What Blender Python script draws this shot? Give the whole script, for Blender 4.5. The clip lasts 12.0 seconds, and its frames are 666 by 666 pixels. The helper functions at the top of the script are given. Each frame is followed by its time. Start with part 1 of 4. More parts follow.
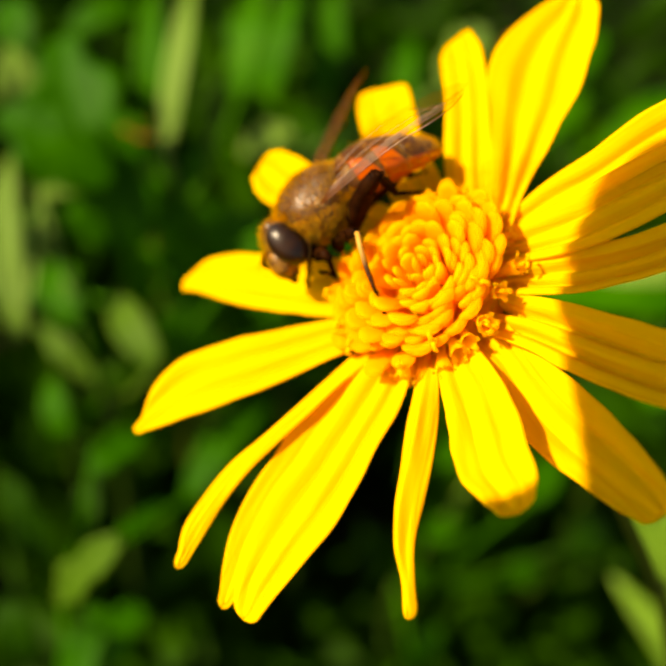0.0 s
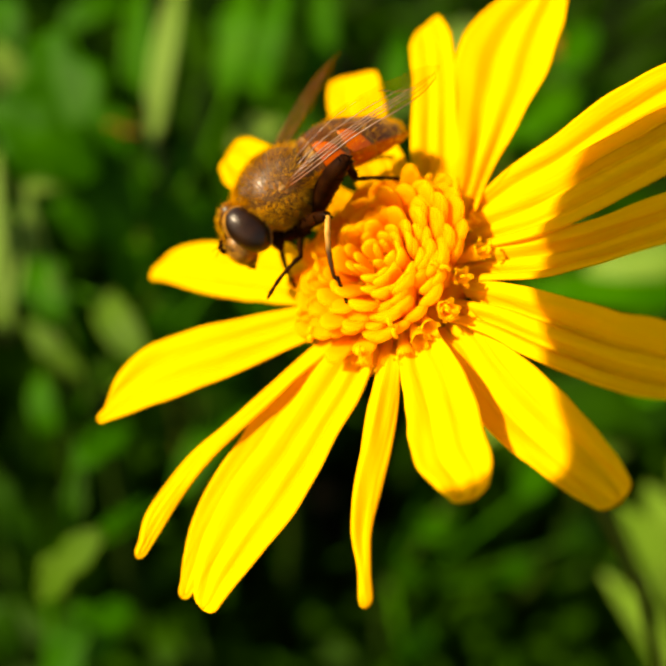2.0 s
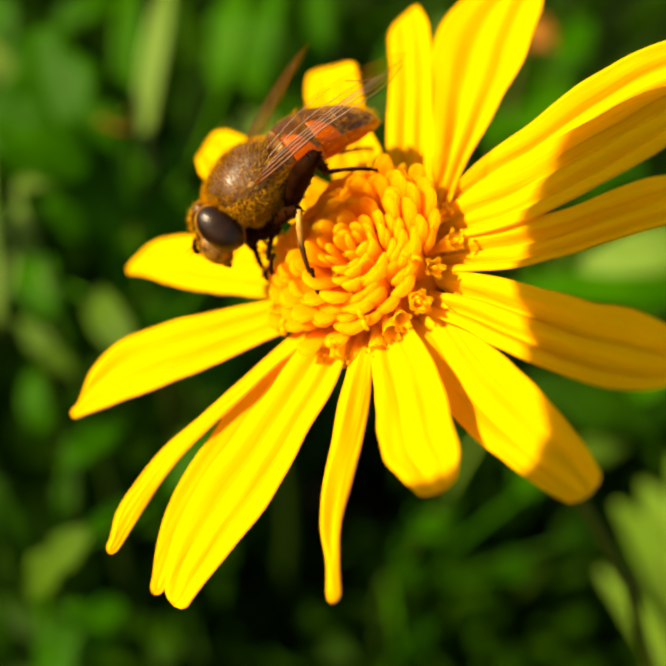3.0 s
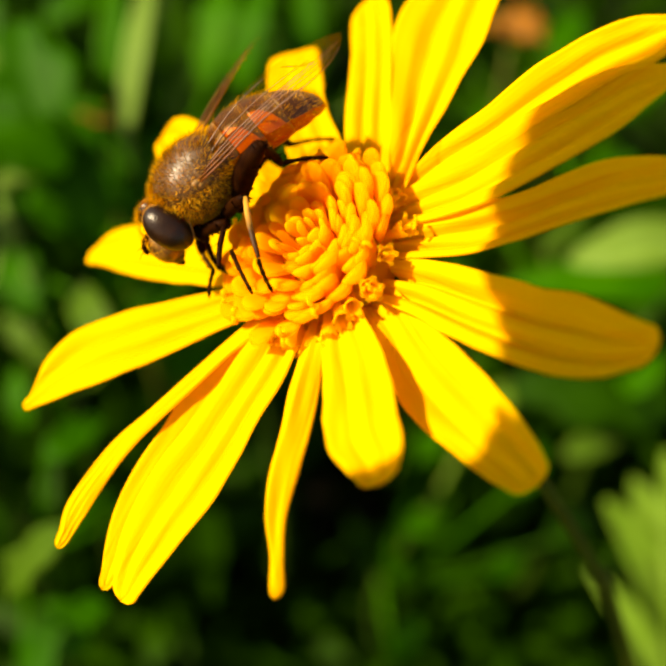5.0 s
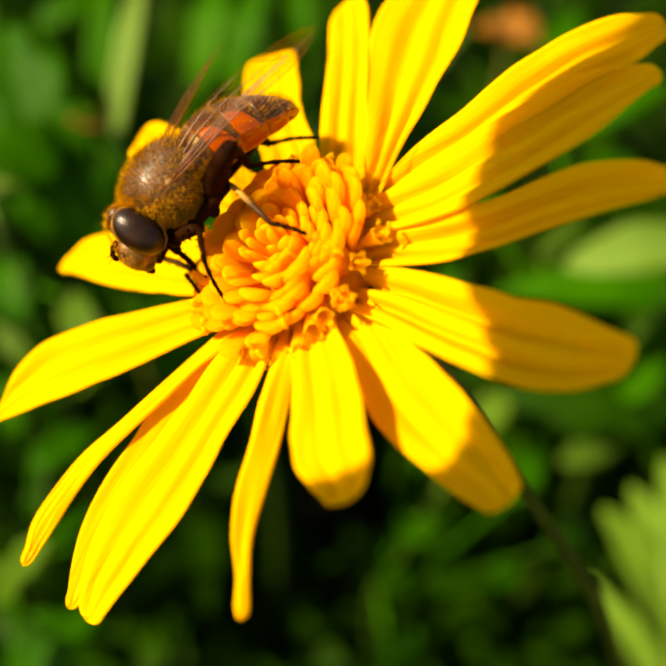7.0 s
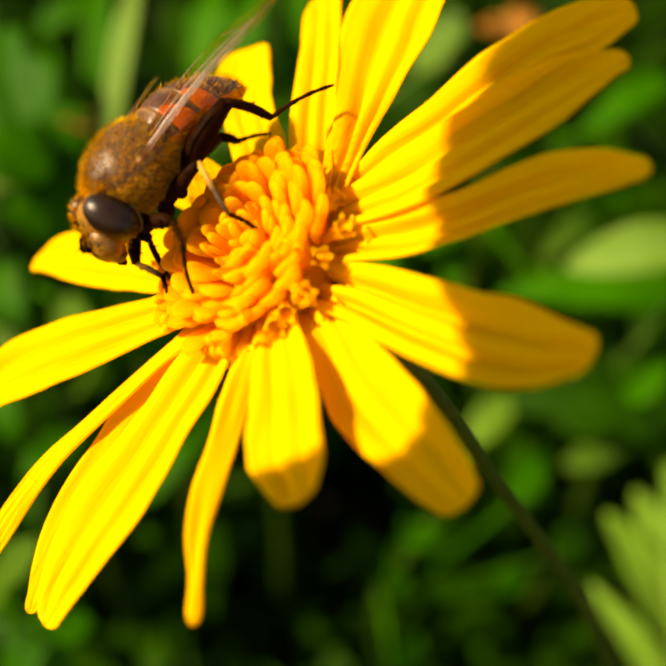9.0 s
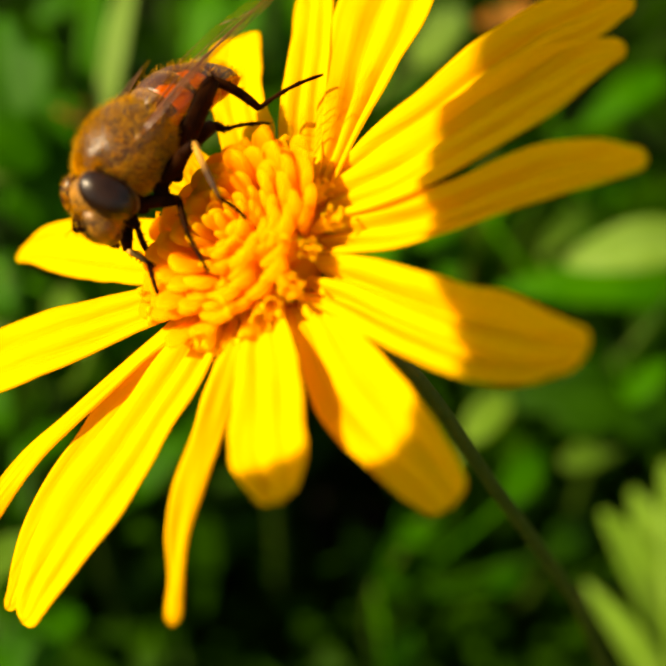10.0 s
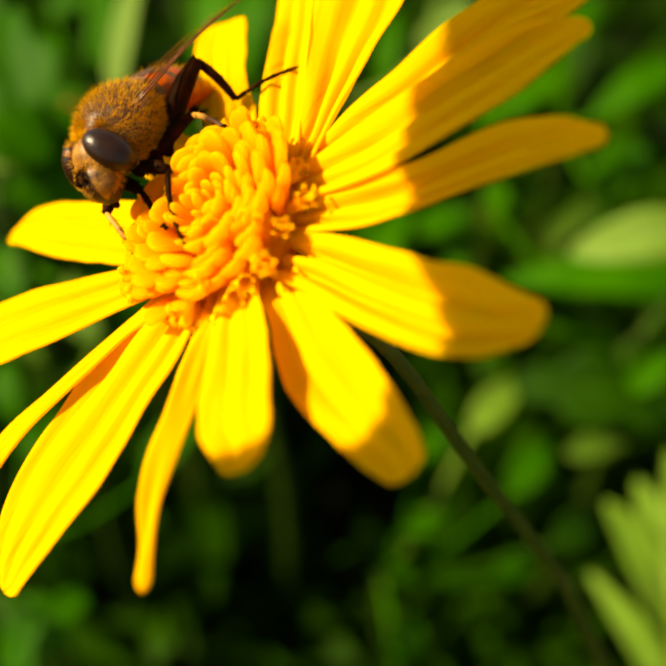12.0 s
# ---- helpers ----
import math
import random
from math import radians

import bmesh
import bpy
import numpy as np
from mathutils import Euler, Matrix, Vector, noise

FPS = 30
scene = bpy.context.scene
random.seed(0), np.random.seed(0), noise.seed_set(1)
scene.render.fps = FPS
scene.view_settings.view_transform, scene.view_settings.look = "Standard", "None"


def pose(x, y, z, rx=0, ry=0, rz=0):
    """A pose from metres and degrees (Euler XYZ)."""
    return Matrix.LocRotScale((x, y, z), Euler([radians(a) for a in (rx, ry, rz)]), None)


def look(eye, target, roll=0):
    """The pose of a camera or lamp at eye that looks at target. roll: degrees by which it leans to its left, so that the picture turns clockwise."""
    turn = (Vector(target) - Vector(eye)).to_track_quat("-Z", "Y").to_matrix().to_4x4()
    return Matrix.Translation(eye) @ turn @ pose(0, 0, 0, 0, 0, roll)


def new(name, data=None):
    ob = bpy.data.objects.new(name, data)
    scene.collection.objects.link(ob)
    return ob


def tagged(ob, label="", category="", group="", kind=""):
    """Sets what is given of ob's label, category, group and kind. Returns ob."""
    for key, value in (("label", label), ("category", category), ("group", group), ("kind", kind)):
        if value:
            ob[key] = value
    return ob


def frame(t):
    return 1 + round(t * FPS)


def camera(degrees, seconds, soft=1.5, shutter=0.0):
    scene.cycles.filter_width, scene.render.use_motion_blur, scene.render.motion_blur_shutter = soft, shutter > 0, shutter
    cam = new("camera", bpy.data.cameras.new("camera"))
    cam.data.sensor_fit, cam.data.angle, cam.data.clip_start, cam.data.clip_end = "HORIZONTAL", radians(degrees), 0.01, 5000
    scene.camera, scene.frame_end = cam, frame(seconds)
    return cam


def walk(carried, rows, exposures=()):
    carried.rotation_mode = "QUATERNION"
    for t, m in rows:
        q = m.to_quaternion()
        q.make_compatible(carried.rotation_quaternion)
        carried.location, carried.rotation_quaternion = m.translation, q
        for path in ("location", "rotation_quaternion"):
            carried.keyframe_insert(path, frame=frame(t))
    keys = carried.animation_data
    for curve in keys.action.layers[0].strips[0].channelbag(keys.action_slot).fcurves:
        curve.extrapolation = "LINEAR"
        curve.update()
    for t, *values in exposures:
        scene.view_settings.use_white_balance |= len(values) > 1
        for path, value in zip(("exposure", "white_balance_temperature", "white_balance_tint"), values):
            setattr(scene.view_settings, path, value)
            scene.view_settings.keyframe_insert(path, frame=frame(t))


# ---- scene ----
MM = 0.001

# ---- camera and its way ----
cam = camera(40.0, 12.0, 2.7)
cam.data.dof.use_dof = True
cam.data.dof.focus_distance = 0.0508
cam.data.dof.aperture_fstop = 21.0
walk(cam, [
    (0, pose(-0.00702, -0.04093, 0.28786, 44.690, -1.279, -0.454)),
    (0.5, pose(-0.00661, -0.04113, 0.28735, 44.660, -1.298, -0.382)),
    (1, pose(-0.00579, -0.04106, 0.28731, 44.697, -1.205, -0.348)),
    (1.5, pose(-0.00484, -0.04102, 0.28737, 44.811, -1.110, -0.233)),
    (2, pose(-0.00433, -0.04111, 0.28685, 44.785, -0.930, -0.228)),
    (2.5, pose(-0.00330, -0.04107, 0.28642, 44.769, -0.694, -0.139)),
    (4.5, pose(0.00005, -0.04054, 0.28524, 44.688, -0.165, 0.078)),
    (5, pose(0.00081, -0.04045, 0.28478, 44.727, -0.133, 0.190)),
    (5.5, pose(0.00122, -0.04041, 0.28449, 45.037, 0.011, 0.013)),
    (6, pose(0.00242, -0.04034, 0.28450, 45.028, 0.315, 0.344)),
    (6.5, pose(0.00262, -0.03971, 0.28422, 44.971, 0.273, 0.214)),
    (8.5, pose(0.00443, -0.03844, 0.28317, 44.978, 0.680, 1.133)),
    (9, pose(0.00550, -0.03838, 0.28262, 45.303, 1.112, 1.046)),
    (9.5, pose(0.00524, -0.03795, 0.28199, 45.039, 0.684, 1.259)),
    (10, pose(0.00610, -0.03767, 0.28176, 45.064, 0.778, 1.363)),
    (10.5, pose(0.00817, -0.03798, 0.28128, 45.144, 1.561, 1.519)),
    (11, pose(0.00800, -0.03743, 0.28149, 44.698, 1.470, 1.594)),
    (11.5, pose(0.00775, -0.03760, 0.28178, 44.533, 1.212, 1.995)),
    (12, pose(0.00863, -0.03879, 0.28156, 44.831, 1.647, 2.454)),
], [(0, 1.2, 10500, 9), (12, 1.2, 10500, 9)])

# ---- sky and sun ----
SUN = Vector((-0.7001, -0.0990, 0.7072))
world = bpy.data.worlds.new("sky")
scene.world = world
world.use_nodes = True
wn = world.node_tree.nodes
sky = wn.new("ShaderNodeTexSky")
sky.sky_type = "NISHITA"
sky.sun_disc = False
sky.sun_elevation = math.asin(SUN.z)
sky.sun_rotation = math.atan2(SUN.x, SUN.y)
wn["Background"].inputs["Strength"].default_value = 0.09
world.node_tree.links.new(sky.outputs[0], wn["Background"].inputs["Color"])
sun = new("sun", bpy.data.lights.new("sun", "SUN"))
sun.data.energy = 4.85
sun.data.angle = radians(0.53)
sun.data.color = (1.0, 0.94, 0.84)
sun.matrix_world = look(SUN * 3, (0, 0, 0))


# ---- materials ----
class Mat:
    """A node material with short ways to add nodes."""

    def __init__(self, name):
        self.m = bpy.data.materials.new(name)
        self.m.use_nodes = True
        self.t = self.m.node_tree
        self.n, self.l = self.t.nodes, self.t.links
        self.b = self.n["Principled BSDF"]
        self.out = self.n["Material Output"]

    def add(self, kind, **values):
        node = self.n.new("ShaderNode" + kind)
        for key, value in values.items():
            node.inputs[key.replace("_", " ")].default_value = value
        return node

    def link(self, a, b):
        self.l.new(a, b)

    def coords(self, which="Object", scale=(1, 1, 1)):
        tc, mp = self.add("TexCoord"), self.add("Mapping", Scale=scale)
        self.link(tc.outputs[which], mp.inputs["Vector"])
        return mp.outputs[0]

    def noise(self, where, scale, detail=4.0, rough=0.55):
        node = self.add("TexNoise", Scale=scale, Detail=detail, Roughness=rough)
        self.link(where, node.inputs["Vector"])
        return node.outputs["Fac"]

    def ramp(self, fac, *stops):
        node = self.add("ValToRGB")
        e = node.color_ramp.elements
        while len(e) < len(stops):
            e.new(0.5)
        for el, (at, c) in zip(e, stops):
            el.position, el.color = at, (*c, 1)
        self.link(fac, node.inputs[0])
        return node.outputs[0]

    def mix(self, fac, a, b, how="MIX"):
        node = self.n.new("ShaderNodeMix")
        node.data_type, node.blend_type = "RGBA", how
        for sock, value in ((0, fac), (6, a), (7, b)):
            if isinstance(value, bpy.types.NodeSocket):
                self.link(value, node.inputs[sock])
            else:
                node.inputs[sock].default_value = value if sock == 0 else (*value, 1)
        return node.outputs[2]

    def math(self, how, a, b=0.0):
        node = self.n.new("ShaderNodeMath")
        node.operation = how
        for sock, value in ((0, a), (1, b)):
            if isinstance(value, bpy.types.NodeSocket):
                self.link(value, node.inputs[sock])
            else:
                node.inputs[sock].default_value = value
        return node.outputs[0]

    def bump(self, fac, strength, distance):
        node = self.add("Bump", Strength=strength, Distance=distance)
        self.link(fac, node.inputs["Height"])
        self.link(node.outputs[0], self.b.inputs["Normal"])
        return node.outputs[0]

    def base(self, color, rough=0.5, spec=0.5, **more):
        if isinstance(color, bpy.types.NodeSocket):
            self.link(color, self.b.inputs["Base Color"])
        else:
            self.b.inputs["Base Color"].default_value = (*color, 1)
        self.b.inputs["Roughness"].default_value = rough
        self.b.inputs["Specular IOR Level"].default_value = spec
        for key, value in more.items():
            self.b.inputs[key.replace("_", " ")].default_value = value
        return self

    def thin(self, color, share):
        """Lets light through a thin sheet."""
        tr, mx = self.add("BsdfTranslucent"), self.add("MixShader")
        if isinstance(color, bpy.types.NodeSocket):
            self.link(color, tr.inputs["Color"])
        else:
            tr.inputs["Color"].default_value = (*color, 1)
        mx.inputs[0].default_value = share
        self.link(self.b.outputs[0], mx.inputs[1])
        self.link(tr.outputs[0], mx.inputs[2])
        self.link(mx.outputs[0], self.out.inputs["Surface"])
        return self


def make_petal_material():
    k = Mat("petal_yellow")
    uv = k.coords("UV", (3, 26, 1))
    streak = k.noise(uv, 1.0, 5, 0.6)
    blotch = k.noise(k.coords("Object"), 260, 3)
    col = k.ramp(streak, (0.34, (0.92, 0.50, 0.0)), (0.58, (0.94, 0.58, 0.0)))
    col = k.mix(k.math("MULTIPLY", blotch, 0.2), col, (0.91, 0.50, 0.0))
    tc, sep = k.add("TexCoord"), k.add("SeparateXYZ")
    k.link(tc.outputs["UV"], sep.inputs[0])
    # Orange along both grooves: vein pigment plus their crease shade put into colour.
    off = k.math("ABSOLUTE", k.math("SUBTRACT", k.math("ABSOLUTE", k.math("SUBTRACT", sep.outputs[1], 0.5)), 0.18))
    vein = k.math("MULTIPLY", k.math("LESS_THAN", k.math("ADD", off, k.math("MULTIPLY", streak, 0.05)), 0.035), 0.45)
    col = k.mix(vein, col, (0.87, 0.36, 0.0))
    k.base(col, 0.6, 0.12)
    k.bump(streak, 0.22, 0.0003)
    return k.thin(k.mix(0.6, col, (1.0, 0.72, 0.0)), 0.55).m


def make_floret_material(name, low, high, glow):
    k = Mat(name)
    info = k.add("ObjectInfo")
    grain = k.noise(k.coords("Object"), 1800, 3)
    col = k.ramp(grain, (0.3, low), (0.75, high))
    col = k.mix(k.math("MULTIPLY", info.outputs["Random"], 0.6), col, tuple(c * f for c, f in zip(low, (1, 0.85, 1))))
    k.base(col, 0.6, 0.1, Subsurface_Weight=0.8, Subsurface_Scale=0.0016)
    k.b.inputs["Subsurface Radius"].default_value = (1.0, 0.6, 0.1)
    k.bump(grain, 0.1, 0.0001)
    return k.thin(glow, 0.68).m


def make_leaf_material(name, low, high, share=0.25, rough=0.5):
    k = Mat(name)
    uv = k.coords("UV", (1, 1, 1))
    info = k.add("ObjectInfo")
    big, fine = k.noise(k.coords("Object"), 120, 4), k.noise(k.coords("UV", (9, 30, 1)), 1.0, 4)
    col = k.ramp(big, (0.3, low), (0.72, high))
    col = k.mix(k.math("MULTIPLY", fine, 0.3), col, tuple(0.6 * c for c in low))
    sep = k.add("SeparateXYZ")
    k.link(uv, sep.inputs[0])
    rib = k.math("LESS_THAN", k.math("ABSOLUTE", k.math("SUBTRACT", sep.outputs[1], 0.5)), 0.035)
    col = k.mix(k.math("MULTIPLY", rib, 0.5), col, tuple(min(1, 1.5 * c) for c in high))
    col = k.mix(k.math("MULTIPLY", info.outputs["Random"], 0.3), col, low)
    k.base(col, rough, 0.04)
    k.bump(fine, 0.3, 0.0003)
    return k.thin(col, share).m


def make_plain(name, low, high, scale, rough, spec=0.5, bump=0.0, share=0.0):
    k = Mat(name)
    grain = k.noise(k.coords("Object"), scale, 5)
    col = k.ramp(grain, (0.3, low), (0.7, high))
    k.base(col, rough, spec)
    if bump:
        k.bump(grain, 0.5, bump)
    if share:
        k.thin(col, share)
    return k.m


petal_yellow = make_petal_material()
bud_orange = make_floret_material("floret_bud", (0.97, 0.47, 0.0), (0.97, 0.53, 0.0), (1.0, 0.66, 0.0))
floret_orange = make_floret_material("floret_open", (0.96, 0.48, 0.0), (0.97, 0.56, 0.004), (1.0, 0.74, 0.0))
anther_yellow = make_floret_material("anther_yellow", (0.95, 0.55, 0.01), (0.97, 0.66, 0.03), (1.0, 0.7, 0.02))
leaf_dark = make_leaf_material("leaf_dark", (0.006, 0.060, 0.0), (0.017, 0.105, 0.001))
leaf_mid = make_leaf_material("leaf_mid", (0.009, 0.090, 0.001), (0.034, 0.165, 0.004), 0.35)
leaf_soft = make_leaf_material("leaf_soft", (0.03, 0.082, 0.005), (0.06, 0.125, 0.015), 0.2, 0.45)
# Darker copy of the leaf green; shade in the gaps is in the colour.
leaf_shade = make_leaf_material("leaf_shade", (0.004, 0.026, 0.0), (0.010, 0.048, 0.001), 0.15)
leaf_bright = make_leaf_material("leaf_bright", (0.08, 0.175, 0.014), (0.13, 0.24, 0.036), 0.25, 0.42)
# Paler copy of the leaf green, with bright sun put into its colour.
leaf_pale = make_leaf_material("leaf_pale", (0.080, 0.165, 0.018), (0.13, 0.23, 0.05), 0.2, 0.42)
stem_green = make_plain("stem_green", (0.036, 0.058, 0.004), (0.068, 0.082, 0.008), 900, 0.6, 0.1, 0.0002)
weed_stem = make_plain("weed_stem", (0.008, 0.025, 0.001), (0.02, 0.045, 0.002), 700, 0.6, 0.1, 0.0002)
orange_bloom = make_plain("orange_bloom", (0.19, 0.068, 0.002), (0.29, 0.11, 0.003), 300, 0.6, 0.3, 0.0002, 0.2)
# Near-black because the shade under the plants is put into the soil colour.
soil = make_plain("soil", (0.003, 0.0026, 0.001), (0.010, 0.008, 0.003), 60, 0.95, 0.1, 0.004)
# Undergrowth green darkened to stand for the shade near the ground.
undergrowth_shaded = make_leaf_material("undergrowth", (0.005, 0.028, 0.0), (0.014, 0.058, 0.0), 0.2)

thorax_brown = make_plain("thorax_brown", (0.045, 0.018, 0.004), (0.12, 0.050, 0.009), 500, 0.42, 0.4, 0.0001)
scutellum_tan = make_plain("scutellum_tan", (0.20, 0.085, 0.015), (0.34, 0.16, 0.03), 1500, 0.5, 0.2, 0.00005)
hair_brown = make_plain("hair_brown", (0.18, 0.085, 0.014), (0.42, 0.22, 0.04), 300, 0.6, 0.12, 0.0, 0.45)
hair_gold = make_plain("hair_gold", (0.60, 0.32, 0.015), (0.90, 0.56, 0.05), 400, 0.6, 0.12, 0.0, 0.55)


def make_face():
    """Golden dusted face with a bare dark stripe down its middle."""
    k = Mat("face_tan")
    sep = k.add("SeparateXYZ")
    k.link(k.coords("Object", (1000, 1000, 1000)), sep.inputs[0])
    grain = k.noise(k.coords("Object"), 900, 5)
    col = k.ramp(grain, (0.35, (0.020, 0.007, 0.002)), (0.75, (0.36, 0.17, 0.028)))
    off = k.math("ADD", k.math("ABSOLUTE", sep.outputs[1]), k.math("MULTIPLY", k.math("SUBTRACT", grain, 0.5), 0.6))
    low = k.math("MULTIPLY", k.math("LESS_THAN", sep.outputs[2], -1.0), k.math("LESS_THAN", off, 0.34))
    col = k.mix(low, col, (0.02, 0.008, 0.003))
    mouth = k.math("LESS_THAN", k.math("ADD", sep.outputs[2], grain), -1.7)
    col = k.mix(mouth, col, (0.035, 0.013, 0.004))
    k.base(col, 0.42, 0.3)
    k.bump(grain, 0.4, 0.0001)
    return k.m


face_tan = make_face()
scale_pale = make_plain("scale_pale", (0.10, 0.045, 0.012), (0.36, 0.20, 0.07), 1500, 0.5, 0.3, 0.00005, 0.2)
leg_dark = make_plain("leg_dark", (0.005, 0.0012, 0.0005), (0.022, 0.006, 0.001), 1400, 0.55, 0.02, 0.00005)


def make_leg_pale():
    """Tan at the knee, dark brown towards the foot."""
    k = Mat("leg_pale")
    sep = k.add("SeparateXYZ")
    k.link(k.coords("Object", (1000, 1000, 1000)), sep.inputs[0])
    grain = k.noise(k.coords("Object"), 1400, 4)
    along = k.math("ADD", k.math("DIVIDE", sep.outputs[0], 3.0), k.math("MULTIPLY", k.math("SUBTRACT", grain, 0.5), 0.3))
    k.base(k.ramp(along, (0.35, (0.45, 0.22, 0.04)), (0.75, (0.04, 0.014, 0.003))), 0.5, 0.15)
    return k.m


leg_pale = make_leg_pale()
vein_brown = make_plain("vein_brown", (0.035, 0.008, 0.001), (0.14, 0.04, 0.005), 900, 0.35, 0.5)


def make_eye():
    k = Mat("eye_brown")
    vor = k.add("TexVoronoi", Scale=9000.0)
    k.link(k.coords("Object"), vor.inputs["Vector"])
    col = k.ramp(k.noise(k.coords("Object"), 700, 2), (0.3, (0.006, 0.002, 0.001)), (0.7, (0.02, 0.007, 0.002)))
    k.base(col, 0.34, 0.3)
    k.bump(vor.outputs["Distance"], 0.3, 0.00003)
    return k.m


def make_abdomen(name, spread):
    """A dark back, orange sides as far as spread leaves them, and a pale hem to each plate."""
    k = Mat(name)
    sep = k.add("SeparateXYZ")
    k.link(k.coords("UV"), sep.inputs[0])
    along, around = sep.outputs[0], sep.outputs[1]
    grain = k.noise(k.coords("Object"), 1200, 4)
    back = k.math("ABSOLUTE", k.math("SUBTRACT", around, 0.25))
    edge = k.math("ADD", back, k.math("MULTIPLY", k.math("SUBTRACT", grain, 0.5), 0.05))
    width = k.math("ADD", k.math("MULTIPLY", k.math("POWER", along, 3.0), 0.22), spread)
    dark = k.math("LESS_THAN", edge, width)
    col = k.mix(dark, (0.48, 0.075, 0.0), (0.032, 0.009, 0.002))
    col = k.mix(k.math("MULTIPLY", grain, 0.3), col, (0.17, 0.05, 0.008))
    hem = k.math("MULTIPLY", k.math("POWER", along, 7.0), grain)
    col = k.mix(hem, col, (0.36, 0.18, 0.04))
    k.base(col, 0.38, 0.35)
    k.bump(grain, 0.5, 0.0001)
    return k.thin(col, 0.06).m


def make_wing():
    k = Mat("wing_membrane")
    clear, gloss, mx = k.add("BsdfTransparent"), k.add("BsdfGlossy", Roughness=0.18), k.add("MixShader")
    sep = k.add("SeparateXYZ")
    k.link(k.coords("UV"), sep.inputs[0])
    k.link(k.ramp(sep.outputs[0], (0.1, (0.86, 0.66, 0.40)), (0.5, (0.97, 0.94, 0.74))), clear.inputs["Color"])
    gloss.inputs["Color"].default_value = (0.75, 0.45, 0.18, 1)
    fr = k.add("LayerWeight", Blend=0.25)
    wave = k.noise(k.coords("Object"), 900, 3)
    bp = k.add("Bump", Strength=0.6, Distance=0.0002)
    k.link(wave, bp.inputs["Height"])
    k.link(bp.outputs[0], gloss.inputs["Normal"])
    k.link(k.math("ADD", k.math("MULTIPLY", fr.outputs["Facing"], 0.03), 0.002), mx.inputs[0])
    amber, both = k.add("BsdfTranslucent"), k.add("MixShader")
    amber.inputs["Color"].default_value = (0.62, 0.44, 0.08, 1)
    both.inputs[0].default_value = 0.10
    k.link(clear.outputs[0], both.inputs[1])
    k.link(amber.outputs[0], both.inputs[2])
    k.link(both.outputs[0], mx.inputs[1])
    k.link(gloss.outputs[0], mx.inputs[2])
    k.link(mx.outputs[0], k.out.inputs["Surface"])
    return k.m


eye_brown, wing_membrane = make_eye(), make_wing()
abdomen_banded, abdomen_dark = make_abdomen("abdomen_banded", 0.11), make_abdomen("abdomen_dark", 0.26)


# ---- mesh helpers ----
def mesh_of(name, verts, faces, material, smooth=True, uvs=None):
    me = bpy.data.meshes.new(name)
    me.from_pydata([tuple(v) for v in verts], [], faces)
    me.materials.append(material)
    if uvs:
        layer = me.uv_layers.new(name="UVMap")
        for loop in me.loops:
            layer.data[loop.index].uv = uvs[loop.vertex_index]
    me.polygons.foreach_set("use_smooth", [smooth] * len(me.polygons))
    me.update()
    return me


def part(name, me, parent, label=""):
    ob = new(name, me)
    ob.parent = parent
    return tagged(ob, label) if label else ob


def sheet(rows, thick, uv_rows):
    """A closed thin sheet from rows of (point, normal)."""
    nu, nv = len(rows), len(rows[0])
    top = [p for row in rows for p, _ in row]
    low = [p - q * thick for row in rows for p, q in row]
    uvs = [u for row in uv_rows for u in row] * 2
    faces, n = [], nu * nv
    for i in range(nu - 1):
        for j in range(nv - 1):
            a, b, c, d = i * nv + j, i * nv + j + 1, (i + 1) * nv + j + 1, (i + 1) * nv + j
            faces += [(a, b, c, d), (d + n, c + n, b + n, a + n)]
    rim = [j for j in range(nv)] + [i * nv + nv - 1 for i in range(1, nu)]
    rim += [(nu - 1) * nv + j for j in range(nv - 2, -1, -1)] + [i * nv for i in range(nu - 2, 0, -1)]
    for a, b in zip(rim, rim[1:] + rim[:1]):
        faces.append((b, a, a + n, b + n))
    return top + low, faces, uvs


def tube(points, radii, sides=8, cap=True):
    """A tapered tube along points."""
    points = [Vector(p) for p in points]
    verts, faces = [], []
    side = None
    for i, p in enumerate(points):
        d = (points[min(i + 1, len(points) - 1)] - points[max(i - 1, 0)]).normalized()
        if side is None:
            side = d.orthogonal().normalized()
        side = (side - d * side.dot(d)).normalized()
        other = d.cross(side)
        for k in range(sides):
            a = math.tau * k / sides
            verts.append(p + (side * math.cos(a) + other * math.sin(a)) * radii[i])
    for i in range(len(points) - 1):
        for k in range(sides):
            a, b = i * sides + k, i * sides + (k + 1) % sides
            faces.append((a, b, b + sides, a + sides))
    if cap:
        faces.append(tuple(range(sides - 1, -1, -1)))
        faces.append(tuple(range(len(verts) - sides, len(verts))))
    return verts, faces


def joined(*pieces):
    verts, faces = [], []
    for v, f in pieces:
        n = len(verts)
        verts += list(v)
        faces += [tuple(i + n for i in face) for face in f]
    return verts, faces


def ball(center, radii, seg=20, rings=14, rough=0.0, turn=None):
    verts, faces = [], []
    for i in range(rings + 1):
        t = math.pi * i / rings
        for k in range(seg):
            a = math.tau * k / seg
            d = Vector((math.sin(t) * math.cos(a), math.sin(t) * math.sin(a), math.cos(t)))
            f = 1 + rough * noise.noise(d * 2.3 + Vector(center) * 900)
            q = Vector((d.x * radii[0], d.y * radii[1], d.z * radii[2])) * f
            if turn:
                q = turn @ q
            verts.append(q + Vector(center))
    for i in range(rings):
        for k in range(seg):
            a, b = i * seg + k, i * seg + (k + 1) % seg
            faces.append((a, a + seg, b + seg, b))
    return verts, faces


def scaled(geo, f=MM):
    return [Vector(v) * f for v in geo[0]], geo[1]


